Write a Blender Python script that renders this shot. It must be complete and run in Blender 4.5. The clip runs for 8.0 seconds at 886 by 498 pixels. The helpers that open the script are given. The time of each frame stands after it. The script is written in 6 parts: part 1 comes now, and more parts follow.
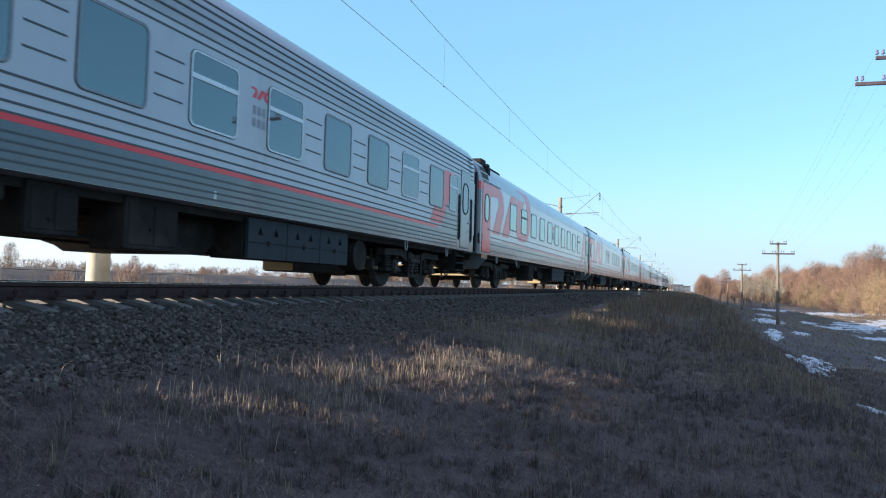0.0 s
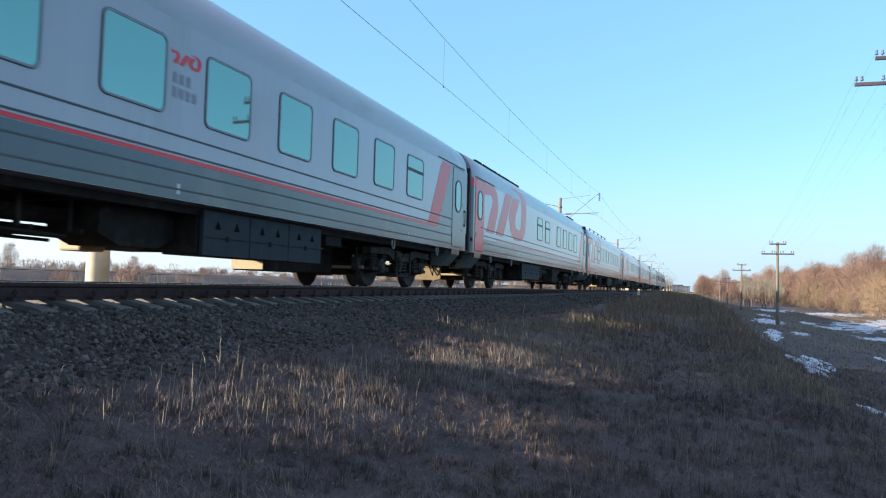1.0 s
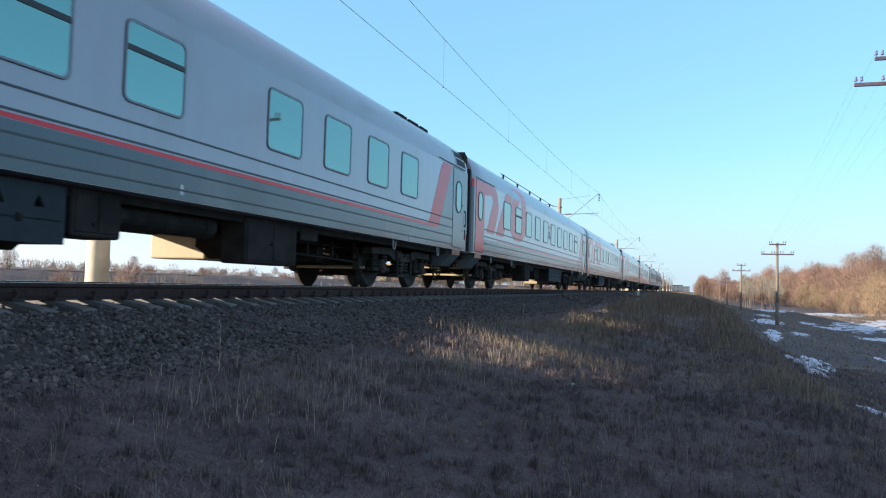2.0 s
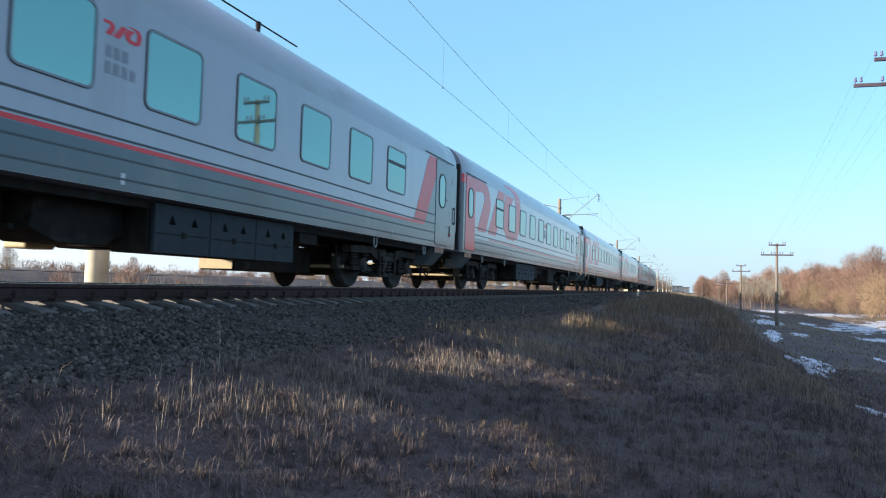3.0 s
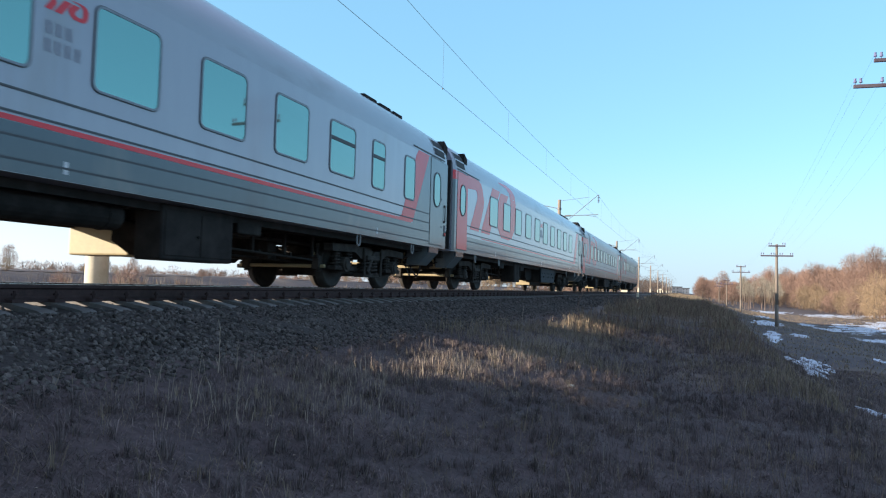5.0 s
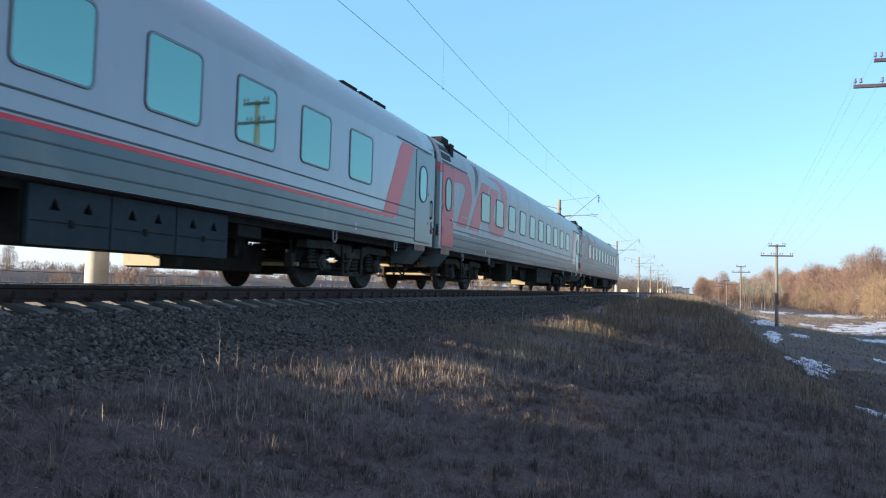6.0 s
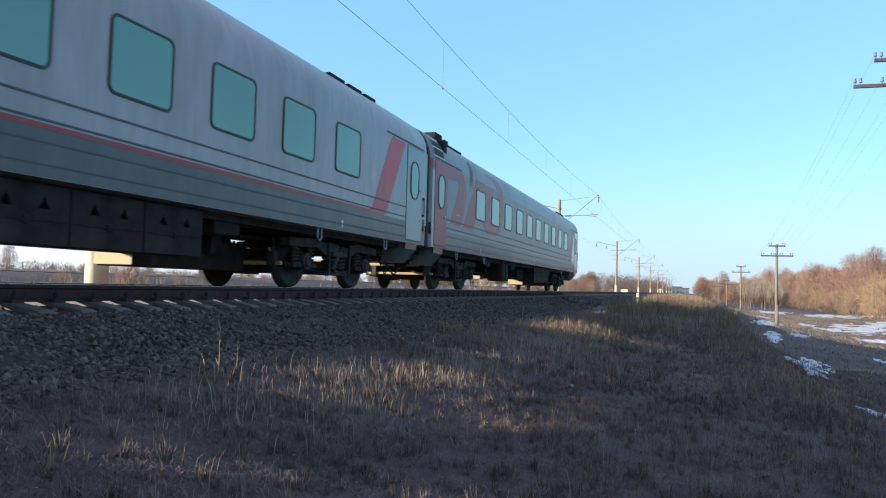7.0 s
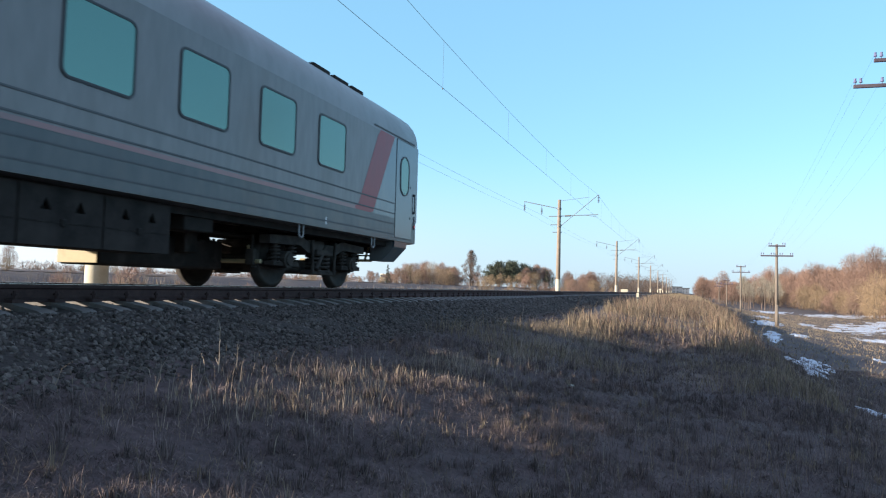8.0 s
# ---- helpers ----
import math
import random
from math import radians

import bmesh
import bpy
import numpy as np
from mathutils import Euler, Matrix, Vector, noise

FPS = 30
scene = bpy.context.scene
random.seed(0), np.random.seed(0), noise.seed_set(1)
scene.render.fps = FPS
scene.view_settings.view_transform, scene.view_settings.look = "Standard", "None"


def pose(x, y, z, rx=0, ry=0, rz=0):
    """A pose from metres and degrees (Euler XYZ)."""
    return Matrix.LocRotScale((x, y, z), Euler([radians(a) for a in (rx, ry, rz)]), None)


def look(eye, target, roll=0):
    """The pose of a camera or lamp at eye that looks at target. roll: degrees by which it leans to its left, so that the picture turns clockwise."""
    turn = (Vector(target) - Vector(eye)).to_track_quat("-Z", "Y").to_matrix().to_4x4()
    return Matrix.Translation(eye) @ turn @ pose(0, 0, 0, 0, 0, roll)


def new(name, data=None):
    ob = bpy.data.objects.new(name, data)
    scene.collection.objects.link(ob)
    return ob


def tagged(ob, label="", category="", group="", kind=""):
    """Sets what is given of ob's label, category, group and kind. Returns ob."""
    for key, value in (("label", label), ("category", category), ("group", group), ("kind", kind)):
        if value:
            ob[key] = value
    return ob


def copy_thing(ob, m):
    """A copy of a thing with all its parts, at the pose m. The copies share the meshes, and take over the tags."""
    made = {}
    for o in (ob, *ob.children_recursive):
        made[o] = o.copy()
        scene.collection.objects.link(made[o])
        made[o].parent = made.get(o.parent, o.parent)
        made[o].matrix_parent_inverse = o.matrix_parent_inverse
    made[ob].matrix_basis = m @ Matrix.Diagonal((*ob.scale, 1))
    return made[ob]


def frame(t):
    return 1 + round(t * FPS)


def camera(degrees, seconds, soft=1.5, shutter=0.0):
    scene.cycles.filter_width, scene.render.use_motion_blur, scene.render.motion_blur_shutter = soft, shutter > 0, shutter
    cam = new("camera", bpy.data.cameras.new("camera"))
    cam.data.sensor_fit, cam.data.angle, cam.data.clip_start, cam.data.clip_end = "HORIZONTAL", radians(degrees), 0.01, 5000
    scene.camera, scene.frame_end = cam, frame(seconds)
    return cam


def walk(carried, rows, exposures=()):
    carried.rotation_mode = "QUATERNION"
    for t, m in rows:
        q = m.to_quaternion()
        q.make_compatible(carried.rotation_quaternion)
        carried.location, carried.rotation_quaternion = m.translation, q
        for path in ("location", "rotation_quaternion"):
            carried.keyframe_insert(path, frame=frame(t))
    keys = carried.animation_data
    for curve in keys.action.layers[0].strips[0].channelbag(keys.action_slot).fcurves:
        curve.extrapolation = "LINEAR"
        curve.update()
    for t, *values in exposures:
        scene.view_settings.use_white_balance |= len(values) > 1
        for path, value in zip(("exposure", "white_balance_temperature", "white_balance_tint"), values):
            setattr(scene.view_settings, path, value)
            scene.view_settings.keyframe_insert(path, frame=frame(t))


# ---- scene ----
cam = camera(64.1, 8.0, soft=1.15, shutter=0.05)
EYE = (7.532, 0.0, 0.093)


def eye_pose(yaw, pitch):
    return pose(*EYE, 90 + pitch, -1.548, yaw)


walk(cam, [
    (0.0, eye_pose(19.22, 2.857)), (1.0, eye_pose(19.19, 2.877)), (1.5, eye_pose(19.18, 2.887)),
    (3.0, eye_pose(19.145, 2.957)), (3.5, eye_pose(19.136, 2.997)), (4.0, eye_pose(19.136, 3.027)),
    (6.0, eye_pose(19.136, 3.027)), (8.0, eye_pose(19.136, 3.027)),
], exposures=[(0.0, 1.21, 6030, 9.0), (8.0, 1.21, 6030, 9.0)])

# ---- light: a low winter sun behind the train, clear sky ----
SUN_WAY = Vector((1.0, 0.68, -0.278)).normalized()
ELEVATION = math.asin(-SUN_WAY.z)
world = bpy.data.worlds.new("sky")
scene.world = world
world.use_nodes = True
wn = world.node_tree
sky = wn.nodes.new("ShaderNodeTexSky")
sky.sky_type = "NISHITA"
sky.sun_disc = False
sky.sun_elevation = ELEVATION
sky.sun_rotation = math.atan2(-SUN_WAY.x, -SUN_WAY.y)
sky.air_density, sky.dust_density, sky.ozone_density = 0.85, 0.42, 2.3
background = wn.nodes["Background"]
background.inputs["Strength"].default_value = 0.15
veil = wn.nodes.new("ShaderNodeMix")
veil.data_type = "RGBA"
veil.inputs[0].default_value = 0.55
veil.inputs[7].default_value = (1.10, 2.24, 2.72, 1)
wn.links.new(sky.outputs[0], veil.inputs[6])
# a pale lavender haze hugs the whole horizon
way = wn.nodes.new("ShaderNodeTexCoord")
split = wn.nodes.new("ShaderNodeSeparateXYZ")
low = wn.nodes.new("ShaderNodeMapRange")
low.interpolation_type = "SMOOTHSTEP"
low.inputs[1].default_value, low.inputs[2].default_value = -0.01, 0.20
low.inputs[3].default_value, low.inputs[4].default_value = 0.85, 0.0
haze = wn.nodes.new("ShaderNodeMix")
haze.data_type = "RGBA"
# the haze is whiter on the sun's side
side = wn.nodes.new("ShaderNodeVectorMath")
side.operation = "DOT_PRODUCT"
side.inputs[1].default_value = (-SUN_WAY.x, -SUN_WAY.y, 0.0)
toward = wn.nodes.new("ShaderNodeMapRange")
toward.interpolation_type = "SMOOTHSTEP"
toward.inputs[1].default_value, toward.inputs[2].default_value = -0.45, 0.45
bright = wn.nodes.new("ShaderNodeMix")
bright.data_type = "RGBA"
bright.inputs[6].default_value, bright.inputs[7].default_value = (1.88, 2.24, 2.52, 1), (3.3, 3.3, 3.3, 1)
wn.links.new(way.outputs["Generated"], side.inputs[0])
wn.links.new(side.outputs["Value"], toward.inputs[0])
wn.links.new(toward.outputs[0], bright.inputs[0])
wn.links.new(bright.outputs[2], haze.inputs[7])
wn.links.new(way.outputs["Generated"], split.inputs[0])
wn.links.new(split.outputs["Z"], low.inputs[0])
wn.links.new(low.outputs[0], haze.inputs[0])
wn.links.new(veil.outputs[2], haze.inputs[6])
# towards the zenith the blue deepens to violet
high = wn.nodes.new("ShaderNodeMapRange")
high.interpolation_type = "SMOOTHSTEP"
high.inputs[1].default_value, high.inputs[2].default_value = 0.42, 0.80
zenith = wn.nodes.new("ShaderNodeMix")
zenith.data_type = "RGBA"
zenith.inputs[7].default_value = (1.52, 1.74, 2.55, 1)
wn.links.new(split.outputs["Z"], high.inputs[0])
wn.links.new(high.outputs[0], zenith.inputs[0])
wn.links.new(haze.outputs[2], zenith.inputs[6])
wn.links.new(zenith.outputs[2], background.inputs[0])
sun = new("sun", bpy.data.lights.new("sun", "SUN"))
sun.data.energy, sun.data.angle, sun.data.color = 5.0, radians(0.53), (1.0, 0.85, 0.66)
sun.matrix_world = look((-60, -84, 20), Vector((-60, -84, 20)) + SUN_WAY)


# ---- materials ----
def surface(name, c1, c2, scale=6.0, rough=0.6, metal=0.0, bump=0.0, bump_scale=40.0, stretch=(1, 1, 1),
            fine=0.25, spots=None, rand=0.0, island=0.0, coat=0.0, ior=1.62, spec=0.5):
    """Two-scale noise between two colours, with bump, optional stains and a per-piece change of brightness."""
    m = bpy.data.materials.new(name)
    m.use_nodes = True
    nt = m.node_tree
    n, l = nt.nodes, nt.links
    b = n["Principled BSDF"]
    tc = n.new("ShaderNodeTexCoord")
    mp = n.new("ShaderNodeMapping")
    mp.inputs["Scale"].default_value = stretch
    l.new(tc.outputs["Object"], mp.inputs[0])
    big = n.new("ShaderNodeTexNoise")
    big.inputs["Scale"].default_value, big.inputs["Detail"].default_value = scale, 5
    l.new(mp.outputs[0], big.inputs["Vector"])
    small = n.new("ShaderNodeTexNoise")
    small.inputs["Scale"].default_value, small.inputs["Detail"].default_value = scale * 9, 3
    l.new(mp.outputs[0], small.inputs["Vector"])
    mixf = n.new("ShaderNodeMix")
    mixf.inputs[0].default_value = fine
    l.new(big.outputs[0], mixf.inputs[2])
    l.new(small.outputs[0], mixf.inputs[3])
    ramp = n.new("ShaderNodeValToRGB")
    ramp.color_ramp.elements[0].position, ramp.color_ramp.elements[1].position = 0.34, 0.66
    ramp.color_ramp.elements[0].color, ramp.color_ramp.elements[1].color = (*c1, 1), (*c2, 1)
    l.new(mixf.outputs[0], ramp.inputs[0])
    out = ramp.outputs[0]
    if spots:
        colour, size, low, high = spots
        st = n.new("ShaderNodeTexNoise")
        st.inputs["Scale"].default_value, st.inputs["Detail"].default_value = size, 6
        l.new(mp.outputs[0], st.inputs["Vector"])
        mr = n.new("ShaderNodeMapRange")
        mr.inputs[1].default_value, mr.inputs[2].default_value = low, high
        l.new(st.outputs[0], mr.inputs[0])
        mx = n.new("ShaderNodeMix")
        mx.data_type = "RGBA"
        l.new(mr.outputs[0], mx.inputs[0])
        l.new(out, mx.inputs[6])
        mx.inputs[7].default_value = (*colour, 1)
        out = mx.outputs[2]
    if rand or island:
        src = n.new("ShaderNodeObjectInfo").outputs["Random"] if rand else n.new("ShaderNodeNewGeometry").outputs["Random Per Island"]
        k = rand or island
        mr = n.new("ShaderNodeMapRange")
        mr.inputs[3].default_value, mr.inputs[4].default_value = 1 - k, 1 + k
        l.new(src, mr.inputs[0])
        hs = n.new("ShaderNodeHueSaturation")
        l.new(mr.outputs[0], hs.inputs["Value"])
        l.new(out, hs.inputs["Color"])
        out = hs.outputs[0]
    l.new(out, b.inputs["Base Color"])
    b.inputs["Metallic"].default_value = metal
    if coat:
        b.inputs["Coat Weight"].default_value, b.inputs["Coat Roughness"].default_value, b.inputs["Coat IOR"].default_value = coat, 0.10, ior
    b.inputs["Specular IOR Level"].default_value = spec
    rr = n.new("ShaderNodeMapRange")
    rr.inputs[3].default_value, rr.inputs[4].default_value = max(0.02, rough - 0.1), min(1, rough + 0.1)
    l.new(big.outputs[0], rr.inputs[0])
    l.new(rr.outputs[0], b.inputs["Roughness"])
    if bump:
        bn = n.new("ShaderNodeTexNoise")
        bn.inputs["Scale"].default_value, bn.inputs["Detail"].default_value = bump_scale, 4
        l.new(tc.outputs["Object"], bn.inputs["Vector"])
        bp = n.new("ShaderNodeBump")
        bp.inputs["Strength"].default_value, bp.inputs["Distance"].default_value = bump, 0.02
        l.new(bn.outputs[0], bp.inputs["Height"])
        l.new(bp.outputs[0], b.inputs["Normal"])
    return m


DUST = (0.20, 0.17, 0.14)
M = {
    "grey": surface("pale_grey_coach_paint", (0.272, 0.267, 0.310), (0.325, 0.320, 0.362), 0.8, 0.36, stretch=(1, 0.5, 0.12), bump=0.05, bump_scale=3, coat=0.9, spots=(DUST, 2.2, 0.60, 0.95), fine=0.35),
    "dark": surface("slate_grey_coach_paint", (0.036, 0.053, 0.067), (0.052, 0.072, 0.087), 0.9, 0.40, stretch=(1, 0.6, 0.2), bump=0.05, bump_scale=3, coat=0.9, ior=1.54, spec=0.2, spots=(DUST, 1.8, 0.55, 0.9), fine=0.35),
    "dustdark": surface("dust_covered_slate_paint", (0.058, 0.065, 0.071), (0.095, 0.099, 0.100), 1.2, 0.5, stretch=(1, 0.7, 0.3), bump=0.05, bump_scale=3, coat=0.4, ior=1.5, spec=0.2, spots=((0.13, 0.115, 0.10), 1.9, 0.5, 0.85), fine=0.45),
    "red": surface("red_coach_paint", (0.66, 0.020, 0.030), (0.74, 0.032, 0.042), 0.9, 0.48, stretch=(1, 0.5, 0.2), bump=0.04, bump_scale=3, coat=0.8, ior=1.42, spec=0.1, spots=((0.36, 0.08, 0.08), 2.0, 0.62, 0.95)),
    "roof": surface("weathered_grey_roof_paint", (0.265, 0.272, 0.312), (0.325, 0.332, 0.372), 0.7, 0.45, stretch=(1, 0.35, 1), coat=0.7, spots=((0.17, 0.16, 0.16), 1.4, 0.58, 0.9)),
    "dustroof": surface("sooty_dusty_roof_paint", (0.165, 0.16, 0.16), (0.235, 0.23, 0.23), 1.0, 0.5, stretch=(1, 0.5, 0.3), coat=0.25, spots=((0.11, 0.102, 0.095), 1.5, 0.5, 0.85), fine=0.4),
    # dark colour carries the shade of the side grooves; also trim and bands
    "rib": surface("groove_shade_and_trim_paint", (0.05, 0.055, 0.06), (0.08, 0.085, 0.09), 3, 0.6),
    "dustgrey": surface("dust_covered_grey_paint", (0.245, 0.227, 0.237), (0.340, 0.322, 0.335), 1.1, 0.45, stretch=(1, 0.8, 0.14), bump=0.05, bump_scale=3, coat=0.3, spots=((0.16, 0.145, 0.13), 1.9, 0.5, 0.85), fine=0.45),
    "dirtgrey": surface("caked_dusty_grey_paint", (0.133, 0.127, 0.123), (0.192, 0.184, 0.177), 1.2, 0.5, stretch=(1, 0.8, 0.2), bump=0.06, bump_scale=3, coat=0.25, spots=((0.115, 0.104, 0.092), 1.7, 0.5, 0.85), fine=0.5),
    "fadered": surface("dust_faded_red_stripe", (0.20, 0.12, 0.115), (0.30, 0.13, 0.125), 2.0, 0.5, stretch=(1, 0.6, 1), coat=0.3),
    "sootred": surface("sooty_red_paint", (0.25, 0.043, 0.049), (0.335, 0.050, 0.057), 1.2, 0.5, stretch=(1, 0.7, 0.2), coat=0.3, ior=1.45, spec=0.2, spots=((0.16, 0.085, 0.08), 2.2, 0.5, 0.85)),
    "soot": surface("sooty_run_down_stain", (0.135, 0.125, 0.122), (0.20, 0.187, 0.187), 2.5, 0.6, stretch=(1, 2, 0.25), fine=0.5),
    "dustred": surface("dust_covered_red_paint", (0.50, 0.030, 0.046), (0.60, 0.044, 0.058), 0.9, 0.5, stretch=(1, 0.7, 0.15), bump=0.04, bump_scale=3, coat=0.5, spots=((0.22, 0.075, 0.075), 1.8, 0.5, 0.85), ior=1.42, spec=0.1),
    "oldgrey": surface("aged_grey_coach_paint", (0.36, 0.38, 0.42), (0.44, 0.46, 0.50), 0.9, 0.42, stretch=(1, 0.5, 0.15), coat=0.5, spots=(DUST, 2.0, 0.58, 0.95), fine=0.35),
    "seal": surface("grey_metal_window_frame", (0.17, 0.18, 0.20), (0.24, 0.25, 0.27), 8, 0.45, metal=0.4),
    "skirt": surface("dusty_slate_step_paint", (0.098, 0.110, 0.118), (0.135, 0.147, 0.153), 2, 0.55, spec=0.3, spots=(DUST, 3, 0.55, 0.9)),
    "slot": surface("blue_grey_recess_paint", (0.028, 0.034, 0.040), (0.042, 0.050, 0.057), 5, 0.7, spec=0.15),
    "gasket": surface("black_rubber_seal", (0.015, 0.016, 0.018), (0.03, 0.03, 0.033), 9, 0.5),
    "chrome": surface("aluminium_trim", (0.50, 0.51, 0.53), (0.62, 0.63, 0.65), 12, 0.42, metal=0.5),
    "rubber": surface("black_gangway_rubber", (0.012, 0.012, 0.013), (0.028, 0.028, 0.03), 5, 0.7, bump=0.2, bump_scale=25),
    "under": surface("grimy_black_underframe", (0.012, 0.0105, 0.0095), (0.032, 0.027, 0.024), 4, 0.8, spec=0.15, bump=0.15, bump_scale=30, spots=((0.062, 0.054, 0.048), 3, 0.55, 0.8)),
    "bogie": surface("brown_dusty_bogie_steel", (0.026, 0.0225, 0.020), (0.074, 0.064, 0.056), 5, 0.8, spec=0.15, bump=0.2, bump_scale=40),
    "box": surface("grey_underfloor_box_paint", (0.014, 0.012, 0.011), (0.030, 0.0255, 0.0235), 3, 0.85, spec=0.15, bump=0.1, bump_scale=8, spots=((0.045, 0.038, 0.034), 2.5, 0.45, 0.75), fine=0.4),
    # ochre of the boxes; on casing and bogie ends it stands for sunlit dust
    "tan": surface("ochre_box_paint_and_sunlit_dust", (0.34, 0.27, 0.15), (0.44, 0.35, 0.20), 3, 0.65, spots=((0.12, 0.09, 0.06), 3, 0.6, 0.85)),
    "ochre": surface("brown_rusty_dust", (0.16, 0.115, 0.06), (0.24, 0.175, 0.095), 3, 0.8, bump=0.15, bump_scale=25),
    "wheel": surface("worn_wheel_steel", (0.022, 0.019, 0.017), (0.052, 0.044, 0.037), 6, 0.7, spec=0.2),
    "hook": surface("galvanised_steel", (0.22, 0.22, 0.22), (0.32, 0.32, 0.32), 12, 0.55, metal=0.3),
    "lamp": surface("red_tail_lamp_lens", (0.45, 0.01, 0.01), (0.6, 0.02, 0.02), 12, 0.2),
    "mark": surface("faded_white_lettering", (0.5, 0.5, 0.5), (0.6, 0.6, 0.6), 12, 0.6),
    "lump": surface("lichened_stone", (0.24, 0.25, 0.21), (0.42, 0.42, 0.37), 9, 0.9, bump=0.5, bump_scale=30),
    "bars": surface("grey_lettering", (0.23, 0.24, 0.28), (0.29, 0.30, 0.34), 12, 0.6),
    "railtop": surface("polished_rail_head", (0.38, 0.37, 0.36), (0.55, 0.54, 0.52), 8, 0.28, metal=1.0),
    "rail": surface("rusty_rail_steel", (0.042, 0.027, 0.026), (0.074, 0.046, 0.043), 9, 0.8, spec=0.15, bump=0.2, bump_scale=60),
    "concrete": surface("weathered_concrete", (0.125, 0.110, 0.102), (0.225, 0.203, 0.19), 3, 0.85, bump=0.3, bump_scale=50, rand=0.15, spots=((0.15, 0.12, 0.10), 5, 0.54, 0.76)),
    "post": surface("concrete_mast", (0.205, 0.155, 0.115), (0.29, 0.225, 0.17), 2.5, 0.85, bump=0.2, bump_scale=40),
    "white": surface("whitewash", (0.46, 0.40, 0.29), (0.60, 0.53, 0.40), 4, 0.8),
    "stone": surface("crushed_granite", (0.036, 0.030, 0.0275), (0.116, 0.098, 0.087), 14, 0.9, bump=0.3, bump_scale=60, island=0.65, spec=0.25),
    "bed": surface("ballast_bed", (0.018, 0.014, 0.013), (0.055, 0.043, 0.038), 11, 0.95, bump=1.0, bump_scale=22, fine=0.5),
    "soil": surface("winter_turf_and_soil", (0.042, 0.0295, 0.0290), (0.092, 0.0645, 0.062), 1.3, 0.95, bump=1.0, bump_scale=14, fine=0.55, spots=((0.16, 0.108, 0.078), 0.15, 0.5, 0.72)),
    "straw": surface("dry_straw_grass", (0.137, 0.101, 0.066), (0.272, 0.203, 0.130), 1.1, 0.8, island=0.5),
    "weed": surface("brown_dead_weeds", (0.065, 0.040, 0.030), (0.21, 0.135, 0.092), 0.5, 0.85, island=0.6),
    "stalk": surface("tall_dry_stalks", (0.215, 0.164, 0.120), (0.40, 0.315, 0.235), 2, 0.75, island=0.45),
    "turf": surface("matted_dead_grass", (0.050, 0.0365, 0.0345), (0.198, 0.148, 0.139), 1.2, 0.9, island=0.6, fine=0.45),
    "snow": surface("old_snow", (0.44, 0.465, 0.53), (0.58, 0.60, 0.65), 2, 0.75, bump=0.5, bump_scale=12, spots=((0.34, 0.30, 0.26), 1.3, 0.5, 0.75)),
    "bark": surface("grey_brown_bark", (0.085, 0.06, 0.048), (0.16, 0.115, 0.09), 6, 0.9, rand=0.2),
    "birch": surface("pale_birch_bark", (0.21, 0.18, 0.135), (0.33, 0.285, 0.22), 3, 0.8, stretch=(1, 1, 0.4), spots=((0.08, 0.07, 0.06), 5, 0.58, 0.7)),
    "twig": surface("russet_bare_twigs", (0.175, 0.104, 0.078), (0.27, 0.168, 0.124), 0.4, 0.85, rand=0.25),
    "twig2": surface("ochre_bare_twigs", (0.225, 0.155, 0.092), (0.32, 0.225, 0.135), 0.4, 0.85, rand=0.2),
    "needle": surface("dark_pine_needles", (0.030, 0.036, 0.022), (0.065, 0.070, 0.042), 0.6, 0.9, rand=0.2),
    "pole": surface("weathered_timber_pole", (0.13, 0.10, 0.078), (0.215, 0.172, 0.135), 3, 0.85, stretch=(6, 6, 0.5), bump=0.3, bump_scale=30),
    "crossarm": surface("dark_timber_crossarm", (0.055, 0.04, 0.055), (0.09, 0.07, 0.085), 4, 0.8),
    "glass_knob": surface("violet_grey_porcelain", (0.10, 0.10, 0.19), (0.16, 0.16, 0.27), 9, 0.25),
    "steel": surface("dull_mast_steel", (0.14, 0.13, 0.13), (0.22, 0.21, 0.20), 6, 0.6, metal=0.5),
    "wire": surface("dark_copper_wire", (0.05, 0.05, 0.055), (0.09, 0.085, 0.085), 3, 0.5, metal=0.5),
    "asphalt": surface("old_asphalt", (0.14, 0.125, 0.12), (0.20, 0.18, 0.17), 1.2, 0.9, bump=0.3, bump_scale=50),
    "plaster": surface("pale_far_facade", (0.10, 0.11, 0.135), (0.13, 0.14, 0.165), 0.1, 0.9),
    "pink": surface("dusty_pink_tarpaulin", (0.42, 0.24, 0.20), (0.50, 0.30, 0.25), 0.6, 0.8),
    "pane": surface("dark_far_window", (0.05, 0.06, 0.07), (0.08, 0.09, 0.10), 0.5, 0.2),
}


def mirror_glass(name, tint, rough=0.03):
    """Tinted coach glazing with a reflecting coat."""
    m = bpy.data.materials.new(name)
    m.use_nodes = True
    nt = m.node_tree
    b = nt.nodes["Principled BSDF"]
    b.inputs["Base Color"].default_value = tint
    b.inputs["Metallic"].default_value = 0.85
    b.inputs["Roughness"].default_value = rough
    tc = nt.nodes.new("ShaderNodeTexCoord")
    nz = nt.nodes.new("ShaderNodeTexNoise")
    nz.inputs["Scale"].default_value = 0.9
    bp = nt.nodes.new("ShaderNodeBump")
    bp.inputs["Strength"].default_value, bp.inputs["Distance"].default_value = 0.05, 0.02
    nt.links.new(tc.outputs["Object"], nz.inputs["Vector"])
    nt.links.new(nz.outputs[0], bp.inputs["Height"])
    nt.links.new(bp.outputs[0], b.inputs["Normal"])
    return m


